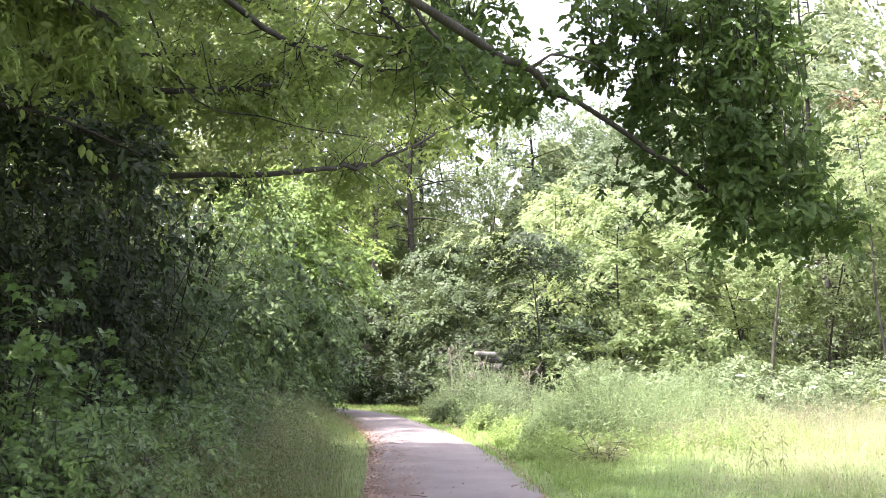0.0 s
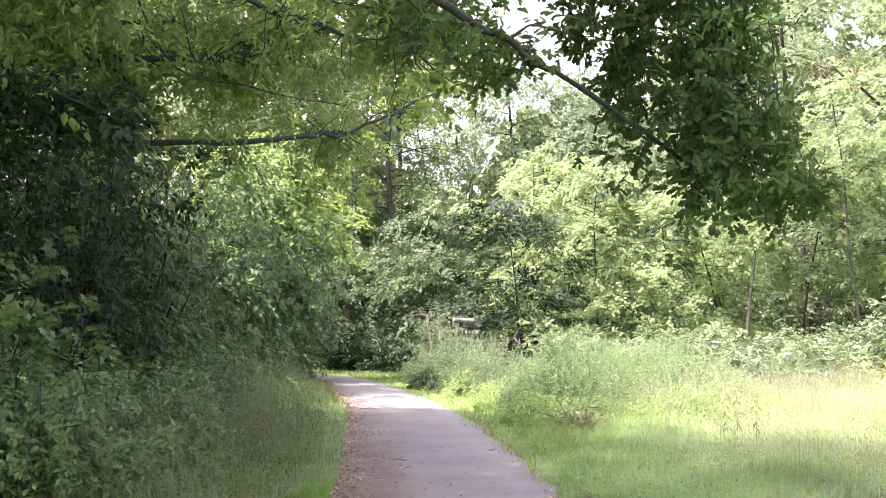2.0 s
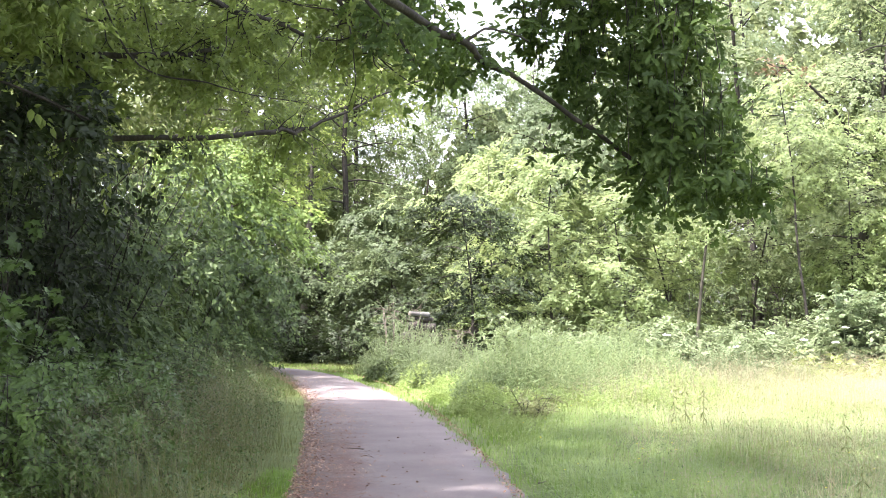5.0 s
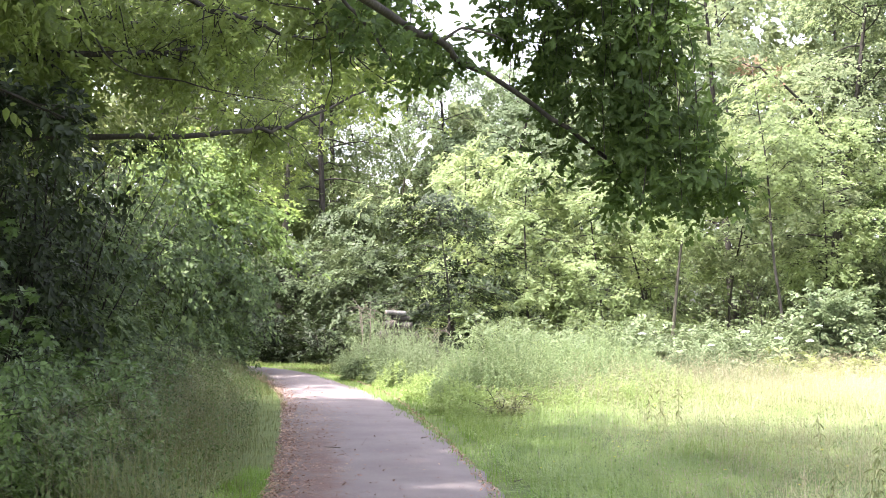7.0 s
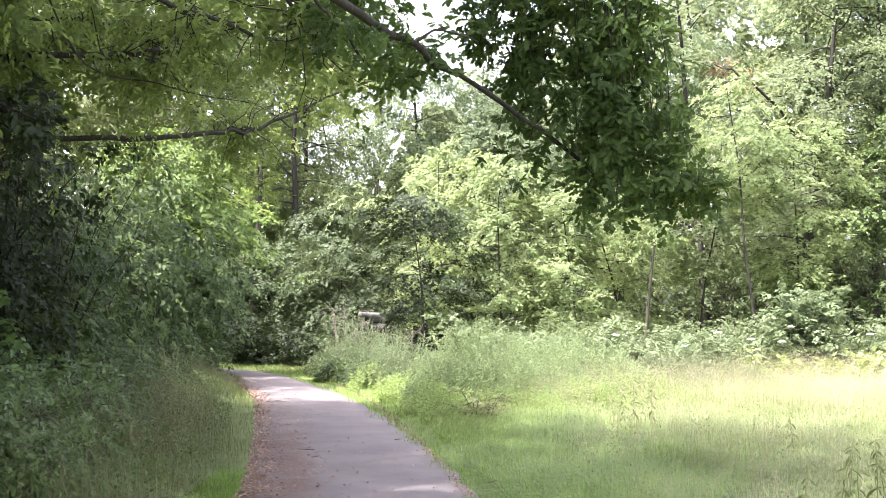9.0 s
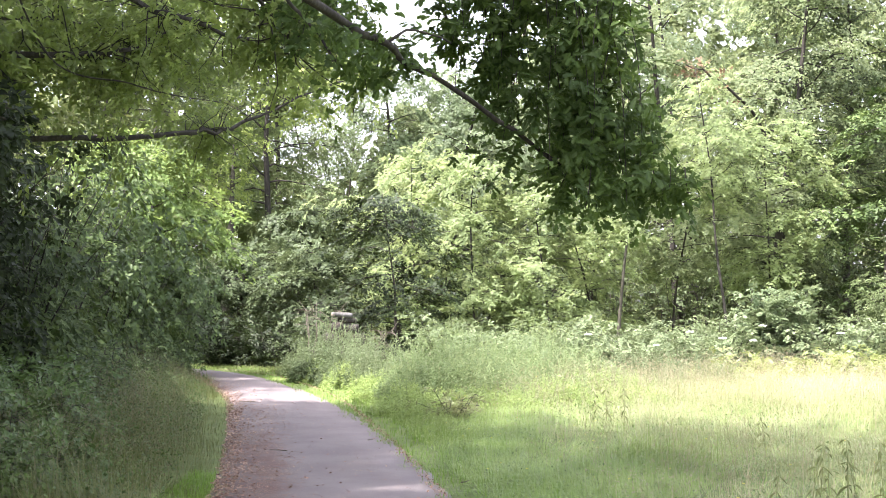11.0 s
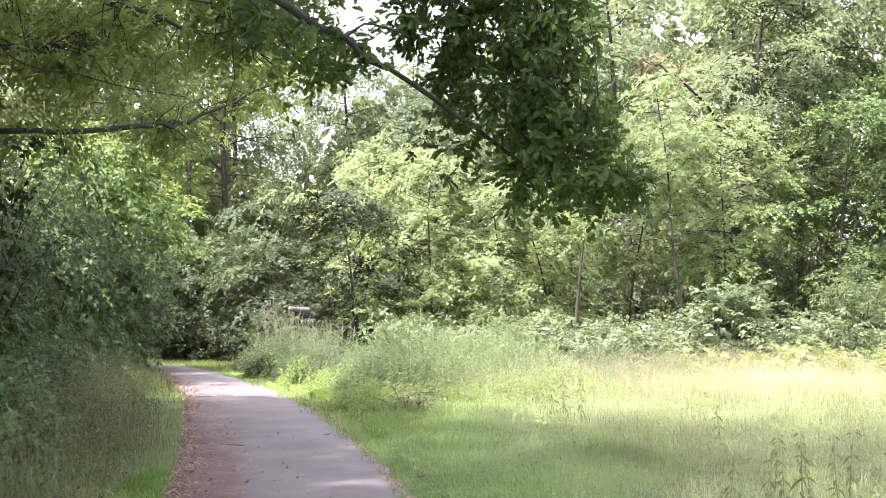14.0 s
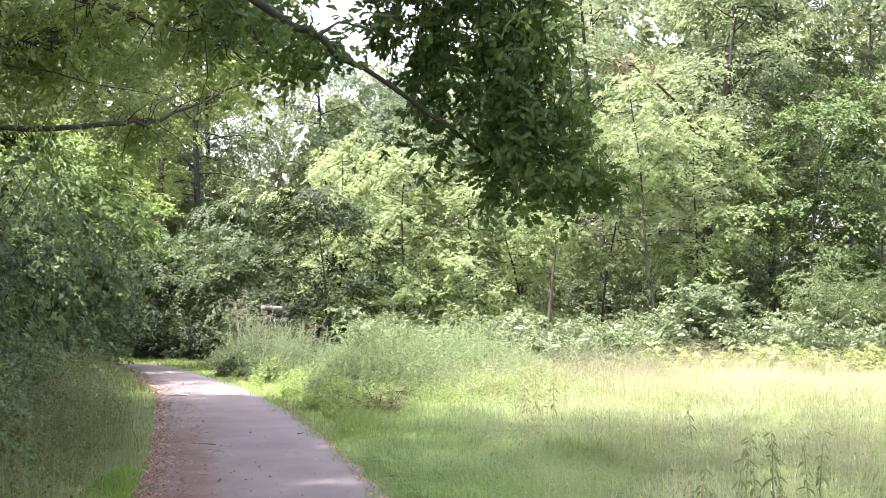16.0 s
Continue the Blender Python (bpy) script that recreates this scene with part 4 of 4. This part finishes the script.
def oak_tree():
    rng = np.random.default_rng(302)
    root = thing("oak_tree", "old oak whose leafy bough hangs over the path", "tree")
    stem = curve_through([(-5.0, 5.2, -0.1), (-4.9, 5.3, 2.5), (-4.6, 5.5, 6), (-4.3, 6.4, 14)], 12)
    put("trunk", tubes("trunk", MAT["bark"], [(stem, np.linspace(0.34, 0.12, 12))], 10), root)
    bough = None
    ways = [([(-4.7, 5.4, 4.6), (-2.4, 7.4, 4.3), (-0.95, 8.6, 3.75), (-0.5, 9.2, 3.59), (-0.25, 9.8, 3.54), (-0.01, 10.3, 3.52), (0.07, 10.5, 3.45), (0.18, 10.7, 3.4), (0.43, 11.0, 3.36),
              (0.76, 11.3, 3.17), (1.1, 11.5, 2.97), (1.4, 11.7, 2.78), (1.74, 11.8, 2.62), (2.14, 11.9, 2.57), (2.45, 12.0, 2.48)], 0.034),
            ([(-0.01, 10.3, 3.52), (0.07, 10.3, 3.58), (0.16, 10.4, 3.64), (0.37, 10.5, 3.61), (0.47, 10.6, 3.58)], 0.014),
            ([(-4.7, 5.4, 5.4), (-3.4, 11.5, 5.1), (-2.51, 13.8, 4.59), (-2.18, 14.0, 4.5), (-1.86, 14.3, 4.44), (-1.63, 14.6, 4.38), (-1.21, 15.0, 4.4), (-1.02, 15.3, 4.5)], 0.036),
            ([(-2.4, 7.4, 4.5), (-1.5, 10.4, 4.6), (-1.03, 11.2, 4.03), (-0.89, 11.4, 3.83), (-0.75, 11.5, 3.65)], 0.022),
            ([(-1.7, 8.3, 4.3), (-0.98, 10.1, 4.1), (-0.74, 10.4, 3.85), (-0.53, 10.6, 3.64), (-0.41, 10.7, 3.46), (-0.3, 10.8, 3.38)], 0.018),
            ([(-2.4, 7.4, 4.35), (-0.2, 10.0, 4.7), (1.0, 11.0, 4.6), (1.7, 11.6, 4.3)], 0.04),
            ([(-3.4, 11.5, 5.1), (-3.6, 15.0, 4.24), (-2.79, 15.2, 3.99), (-2.39, 15.4, 3.9), (-1.81, 15.8, 3.86)], 0.012)]
    for w, r in ways:
        pts = curve_through(w, 34)
        pts[8:-1, 2] += rng.normal(0, 0.25 * min(r, 0.034) if r > 0.015 else 0.002, 25)
        made = put("limb", tubes("limb", MAT["bark"], [(pts, np.linspace(r, r * 0.4, 34) * rng.uniform(0.88, 1.14, 34))], 8), root)
        bough = made if r == 0.034 else bough
    # hanging curtain of twigs at the end of the bough: across, top, bottom
    c, extra = [], []
    hang = [(0.46, 4.5, 3.86), (0.54, 4.5, 3.74), (0.66, 4.5, 3.60), (0.78, 4.5, 3.46), (0.90, 4.5, 3.32), (1.0, 4.5, 3.14), (1.08, 4.5, 2.96), (1.17, 4.5, 2.66), (1.27, 4.5, 2.44), (1.36, 4.5, 2.38), (1.46, 4.5, 2.34),
            (1.56, 4.5, 2.30), (1.66, 4.5, 2.26), (1.76, 4.5, 2.26), (1.86, 4.5, 2.28), (1.93, 4.2, 2.50), (2.0, 3.4, 2.58), (2.1, 2.9, 2.5), (2.24, 2.72, 2.46), (2.36, 2.68, 2.44)]
    for xa, za, zb in hang:
        for dy in ((0.05, 0.3, 0.5) if xa < 1.2 else (-0.35, 0.0, 0.35)):
            ln = (za - zb) * rng.uniform(0.82, 1.0)
            tw = bend(rng, (xa, 11.45 + dy, za), (rng.normal(0, .03), rng.normal(0, .1), -1), ln, max(3, int(ln / 0.17)), 0.07)
            extra.append((tw, np.linspace(0.005, 0.002, len(tw))))
            c += [p + rng.normal(0, 0.06, 3) for p in tw[1:] if rng.uniform() < 0.95]
    # leafy twigs round the bough itself, and those that hang from it against the sky
    along = curve_through(ways[0][0][3:7], 11)
    c2 = [p + rng.normal(0, 0.11, 3) + (0, 0.25, 0.02) for p in along for _ in range(3)]
    for xa, za, zb in [(-0.72, 4.3, 3.55), (-0.6, 4.3, 3.35), (-0.5, 4.3, 3.5), (-0.4, 4.3, 3.22), (-0.3, 4.3, 3.45), (-0.2, 4.2, 3.18), (-0.08, 3.55, 3.2), (-0.85, 4.3, 3.75), (-0.66, 4.2, 3.6), (-0.35, 4.2, 3.7)]:
        tw = bend(rng, (xa, 10.75, za), (rng.normal(0, .1), rng.normal(0, .1), -1), za - zb, max(3, int((za - zb) / 0.13)), 0.16)
        extra.append((tw, np.linspace(0.006, 0.002, len(tw))))
        c2 += [p + rng.normal(0, 0.05, 3) for p in tw[1:]]
    tagged(put("twig_mass", tubes("twig_mass", MAT["bark"], extra, 4), bough), kind="stuff")
    A = sprays(rng, np.array(c), 0.13, 20, 0.096, 1.0, 0.35, 0.55, (0.0, -0.5), 0.9, row=5)
    B = sprays(rng, np.array(c2), 0.11, 15, 0.09, 1.0, 0.35, 0.55, (0.0, -0.5), 0.9, row=5)
    put("bough_leaves", leaves("bough_leaves", MAT["oak"], *[np.concatenate(z) for z in zip(A, B)], OAKLEAF), bough)
    far_limb = [(curve_through(ways[2][0][1:], 16), 0), (curve_through(ways[3][0][1:], 12), 0)]
    c3, extra3 = branch_set(rng, far_limb, 60, 0.75, 0.2)
    tagged(put("twig_mass", tubes("twig_mass", MAT["bark"], extra3, 3), root), kind="stuff")
    put("limb_leaves", leaves("limb_leaves", MAT["beech"], *sprays(rng, c3, 0.3, 18, 0.085, 0.6, face=0.65, tilt=(0, -0.5), jitter=0.9), OVAL), root)
    # the rest of the crown, overhead and unseen, shaped to shade the foreground
    k = np.arange(1320)
    a, r, z = k * 2.39996, ((k + 0.5) / 1320) ** 0.6, rng.uniform(9.0, 15.0, 1320)
    top = np.stack([-4.6 + np.cos(a) * r * 6.8, 7.9 + np.sin(a) * r * 6.0, z], -1)
    # extra unseen leaf mass that keeps skylight off the hedge front
    low = np.stack([rng.uniform(-9.5, -3.4, 150), rng.uniform(3.5, 11.0, 150), rng.uniform(5.6, 8.5, 150)], -1)
    A = sprays(rng, top, 1.0, 9, 0.34, 0.6, tilt=(-0.4, 0))
    B = sprays(rng, low, 0.95, 36, 0.34, 0.6, tilt=(-0.4, 0))
    put("crown", leaves("crown", MAT["oak"], *[np.concatenate(z) for z in zip(A, B)], KITE), root)


def overhang_tree():
    """A hornbeam at the hedge whose low boughs hang toward the path."""
    rng = np.random.default_rng(303)
    root = thing("hornbeam_tree", "shaded hornbeam with drooping boughs in the hedge", "tree")
    stem = curve_through([(-6.6, 13.0, -0.1), (-6.5, 13.1, 3), (-6.3, 13.2, 8)], 9)
    put("trunk", tubes("trunk", MAT["bark"], [(stem, np.linspace(0.14, 0.06, 9))], 8), root)
    ways = [[(-6.5, 13.1, 3.2), (-5.6, 13.0, 3.75), (-4.6, 13.1, 3.75), (-3.6, 13.3, 3.35)], [(-6.5, 13.1, 3.8), (-5.5, 12.2, 4.6), (-4.4, 12.0, 4.7), (-3.6, 12.2, 4.4)],
            [(-6.4, 13.1, 4.4), (-5.6, 14.4, 4.7), (-4.9, 15.2, 4.6), (-4.3, 15.8, 4.2)]]
    lines = []
    for w in ways:
        lines.append((curve_through(w, 12), np.linspace(0.035, 0.010, 12)))
        put("limb", tubes("limb", MAT["bark"], [lines[-1]], 6), root)
    c, extra = branch_set(rng, lines, 84, 0.65, -0.35)
    tagged(put("twig_mass", tubes("twig_mass", MAT["bark"], extra, 4), root), kind="stuff")
    # one tree, two leaf colours: shade painted low, light painted high
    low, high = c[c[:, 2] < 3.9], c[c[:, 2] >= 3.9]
    put("crown", leaves("crown", MAT["shade_hornbeam"], *sprays(rng, low, 0.30, 27, 0.11, 0.5, 0.6, 0.55, (0.3, -0.5), 0.6), OVAL), root)
    put("lit_upper_crown", leaves("lit_upper_crown", MAT["beech"], *sprays(rng, high, 0.30, 27, 0.1, 0.5, 0.6, 0.55, (0.3, -0.5), 0.6), OVAL), root)


canopy_tree()
oak_tree()
overhang_tree()


def far_woods():
    """Dense woodland behind the edge trees, too far to tell apart."""
    rng = np.random.default_rng(400)
    n = 5600
    x = rng.uniform(-30, 36, n)
    y = rng.uniform(56, 70, n)
    b = x / y
    tall = np.interp(b, [-0.5, -0.16, -0.105, -0.085, -0.04, -0.02, 0.03, 0.06, 0.1, 0.15, 0.5], [19, 19, 15, 6.2, 6.2, 9.8, 9.8, 9.8, 13, 18, 19])
    tall = tall * (0.9 + 0.12 * np.sin(x * 1.1) + 0.06 * np.sin(x * 2.7))
    z = 0.3 + rng.uniform(0, 1, n) ** 0.8 * tall
    z[:1100] = rng.uniform(0.2, 4.5, 1100)
    c = np.stack([x, y, z], -1)
    tagged(new("far_woods", leaves("far_woods", MAT["woods"], *sprays(rng, c, 1.05, 18, 0.48, 0.8, face=0.5, tilt=(0, -0.6), jitter=0.8), KITE)), "dense green woodland far behind the clearing", "woods", kind="stuff")


far_woods()


# ---- weeds, dead wood and litter ----
W = "weeds at the meadow edge"
for k, (x, y, h, r) in enumerate([(2.2, 31.0, 1.0, 1.0), (3.6, 30.5, 1.1, 1.1), (5.0, 31.0, 1.2, 1.1), (6.4, 30.6, 1.15, 1.1), (7.6, 31.4, 1.3, 1.1), (9.9, 31.2, 1.25, 1.1), (11.2, 30.6, 1.2, 1.1), (12.8, 31.0, 1.2, 1.2),
                                  (14.2, 31.0, 1.3, 1.2), (4.3, 33.4, 1.3, 1.2), (6.8, 33.6, 1.4, 1.2), (9.3, 34.0, 1.5, 1.2), (12.2, 33.6, 1.6, 1.2), (1.4, 33.4, 1.3, 1.1), (2.9, 28.9, 0.9, 0.9), (4.4, 28.9, 0.85, 0.9), (6.0, 29.2, 0.8, 0.9)]):
    shrub("weed_clump", "clump of pale broad-leaved weeds at the meadow edge", (x, y), h, r, MAT["weed"], 500 + k, KITE, 0.105, 16, 5, 27, 0.25, W, 0.3, category="weeds")
shrub("elder_bush", "light green elder bush standing above the weeds", (8.9, 32.0), 2.3, 0.62, MAT["elder"], 520, WIDE, 0.11, 18, 9, 36, 0.28, lift=0.08)
shrub("willow_bush", "grey-green willow bush with narrow leaves", (11.9, 32.4), 2.5, 1.0, MAT["alder"], 521, NARROW, 0.13, 22, 9, 36, 0.3, lift=0.15)
shrub("willow_bush", "grey-green willow bush with narrow leaves", (13.6, 33.0), 2.1, 1.1, MAT["alder"], 522, NARROW, 0.13, 22, 9, 36, 0.3, lift=0.15)
for k, (x, y) in enumerate([(7.2, 28.4), (8.9, 28.2), (10.6, 28.4), (12.2, 28.2), (13.6, 28.6)]):
    shrub("herb_clump", "low yellow-green herbs in full sun", (x, y), 0.55, 1.0, MAT["herb"], 530 + k, OVAL, 0.10, 14, 5, 14, 0.25, "sunlit herbs", 0.2, category="weeds")
shrub("dock_plant", "small dark leafy plant in the grass", (0.86, 18.6), 0.52, 0.36, MAT["nettle"], 540, NARROW, 0.09, 12, 5, 11, 0.12, category="plant", lift=0.1)


def umbel(at, height, seed):
    """A stalk that carries one flat white flower head."""
    rng = np.random.default_rng(seed)
    root = thing("umbel_flower", "white flat flower head on a thin green stalk", "flower", (at[0], at[1], 0), "white flowers among the weeds")
    st = bend(rng, (0, 0, -0.02), (rng.normal(0, .05), rng.normal(0, .05), 1), height, 5, 0.04)
    put("stalk", tubes("stalk", MAT["weed"], [(st, np.linspace(.006, .003, 6))], 5), root)
    a, r = rng.uniform(0, 6.283, 90), 0.085 * np.sqrt(rng.uniform(0, 1, 90))
    P = st[-1] + np.stack([np.cos(a) * r, np.sin(a) * r, 0.03 - 3 * r ** 2 + rng.normal(0, .006, 90)], -1)
    rays = [(np.stack([st[-2] * .4 + st[-1] * .6, P[i]]), [.0018, .001]) for i in range(0, 90, 8)]
    put("flower_rays", tubes("flower_rays", MAT["weed"], rays, 3), root)
    put("flower_head", leaves("flower_head", MAT["flower"], P, rng.normal(0, .35, P.shape) + [0, -.2, 1], rng.normal(0, 1, P.shape), np.full(90, .026), KITE), root, "creamy white flower head")


for k, (x, y, h) in enumerate([(5.5, 29.2, .72), (7.1, 29.6, .85), (6.6, 29.9, 1.0), (8.0, 30.1, 1.1), (4.2, 29.4, .95), (9.9, 30.0, .95), (7.7, 29.4, .8)]):
    umbel((x, y), h, 545 + k)


def nettle(at, height, seed):
    """One stalk with pairs of drooping toothed leaves."""
    rng = np.random.default_rng(seed)
    root = thing("nettle", "tall nettle stalk with drooping leaf pairs", "plant", (at[0], at[1], 0), "nettles in the meadow")
    st = bend(rng, (0, 0, -0.02), (rng.normal(0, .06), rng.normal(0, .06), 1), height, 6, 0.03)
    put("stalk", tubes("stalk", MAT["nettle"], [(st, np.linspace(.006, .003, 7))], 5), root)
    for j in range(7):
        s = 0.35 + 0.65 * j / 6
        q = np.array([np.interp(s, np.linspace(0, 1, 7), st[:, i]) for i in range(3)])
        a = j * 1.571 + rng.uniform(-.3, .3)
        d = np.array([[math.cos(a), math.sin(a), -rng.uniform(.0, .65)], [-math.cos(a), -math.sin(a), -rng.uniform(.0, .65)]])
        for w in d:
            put("leaf", leaves("leaf", MAT["nettle"], q[None], w[None] * .5 + rng.normal(0, .25, (1, 3)) + [0, 0, 1], w[None], np.array([(0.14 - 0.07 * s) * rng.uniform(.7, 1.2)]), NETTLELEAF), root)


for k, (x, y, h) in enumerate([(2.78, 9.3, .68), (2.92, 9.6, .62), (3.05, 9.3, .72), (3.3, 9.8, .6), (3.4, 9.4, .7), (2.7, 9.9, .5), (3.62, 10.2, .6), (3.12, 9.9, .55), (2.6, 17.5, .62), (2.75, 17.8, .66), (2.95, 17.6, .6), (3.9, 14.5, .5)]):
    nettle((x, y), h, 560 + k)


def brush_pile():
    rng = np.random.default_rng(600)
    for k in range(16):
        right = k % 2
        at = np.array([rng.uniform(-1.0, -0.4) if right else rng.uniform(-2.0, -1.45), 33.4 + rng.normal(0, .3), 0])
        a = rng.uniform(-.9, .9) + (3.14 if rng.uniform() < 0.35 else 0)
        tall = rng.uniform(.8, 1.1) if right else rng.uniform(1.2, 1.55)
        st = bend(rng, (0, 0, 0), (math.cos(a) * .3, math.sin(a) * .2, 1), tall, 5, 0.10, .1)
        arch = bend(rng, st[-1], (math.cos(a), math.sin(a) * .5, .25), rng.uniform(.2, .45), 5, 0.12, 1.5)
        lines = [(np.vstack([st, arch[1:]]), np.linspace(.013, .005, 11))]
        for j in range(4):
            lines.append((bend(rng, lines[0][0][4 + j], rng.normal(0, 1, 3) * (1, .6, .6) + (0, 0, .2), rng.uniform(.2, .45), 3, .2), np.linspace(.008, .003, 4)))
        ob = new("dead_branch", tubes("dead_branch", MAT["dead"], lines, 5))
        ob.location = at
        tagged(ob, "bare brown dead branch on the brush pile", "branch", "brush pile")
    # lower logs are added support, dark even at the ends to read as shade
    for k, (x, y, z, yaw, ln, r) in enumerate([(-1.12, 33.2, 1.34, 28, .52, .062), (-1.0, 33.32, 1.215, 34, .5, .062), (-1.05, 33.36, 1.03, -8, .62, .12), (-1.1, 33.5, .72, 18, 1.0, .18), (-1.0, 33.4, .26, 12, 1.8, .27)]):
        log = thing("cut_log", "grey weathered sawn log lying on the brush pile" if k == 0 else "added dark barked log under the top one, reading as shade", "log", (x, y, z), "brush pile")
        log.rotation_euler = (0, radians(4), radians(yaw))
        ring = np.linspace(-ln / 2, ln / 2, 8)
        put("trunk", tubes("trunk", MAT["log" if k == 0 else "bark"], [(np.stack([ring, .02 * np.sin(ring * 5), 0 * ring], -1), r * (1 + .10 * np.sin(ring * 9 + k)))], 12), log)
        for e in (-1, 1):
            put("cut_end", tubes("cut_end", MAT["cut" if k == 0 else "bark"], [(np.array([[e * ln / 2, .02 * math.sin(e * ln * 2.5), 0], [e * (ln / 2 + .006), .02 * math.sin(e * ln * 2.5), 0]]), [r * .9, r * .86])], 12), log, "sawn end")


brush_pile()


def path_twigs():
    """Short broken twigs lying on the asphalt."""
    rng = np.random.default_rng(690)
    for x, y, ln, a in [(-2.42, 22.7, .34, .3), (-2.3, 22.9, .26, -.5), (-2.22, 22.6, .22, 1.2), (0.62, 12.3, .2, .4), (-0.6, 13.4, .16, 1.9), (-0.25, 16.2, .18, .8), (-1.1, 15.1, .22, 2.4)]:
        pts = bend(rng, (0, 0, 0), (math.cos(a), math.sin(a), 0), ln, 4, 0.2)
        pts[:, 2] = 0.006
        ob = new("twig", tubes("twig", MAT["dead"], [(pts, np.linspace(.007, .003, 5))], 5))
        ob.location = (x, y, 0.036)
        tagged(ob, "short broken brown twig lying on the asphalt", "twig", "twigs on the path")


path_twigs()


def litter():
    rng = np.random.default_rng(700)
    n = 7600
    y = 9.5 + 25 * rng.uniform(0, 1, n) ** 1.3
    drift = rng.uniform(0, 1, n)
    side = np.where(drift < .7, -.99 + np.abs(rng.normal(0, .15, n)), np.where(drift < .86, .95 - np.abs(rng.normal(0, .05, n)), np.where(drift < .965, -.5 + rng.normal(0, .2, n), rng.uniform(-.9, .9, n))))
    side = np.clip(side, -1.1, 1.0)
    x = path_x(y) + side
    m = 17000
    yf = 9.5 + 12 * rng.uniform(0, 1, m) ** 1.3
    sf = np.where(rng.uniform(0, 1, m) < .93, -.52 + rng.normal(0, .17, m), rng.uniform(-.95, .95, m))
    sf = np.clip(sf, -.97, .97)
    F = np.stack([path_x(yf) + sf, yf, 0.047 - 0.02 * np.abs(sf)], -1)
    tagged(new("litter_crumbs", leaves("litter_crumbs", MAT["litter"], F, rng.normal(0, .2, F.shape) + [0, 0, 1], rng.normal(0, 1, F.shape) * [1, 1, .05], rng.uniform(.005, .014, m), KITE)),
           "brown crumbled leaf litter trodden on the asphalt", "leaf litter", kind="stuff")
    P = np.stack([x, y, 0.05 - 0.02 * np.abs(side) + rng.uniform(0, .012, n)], -1)
    tagged(new("fallen_leaves", leaves("fallen_leaves", MAT["litter"], P, rng.normal(0, .35, P.shape) + [0, 0, 1], rng.normal(0, 1, P.shape) * [1, 1, .1], rng.uniform(.014, .042, n), OVAL)),
           "brown dry leaves gathered along the path edges", "leaf litter", kind="stuff")


litter()
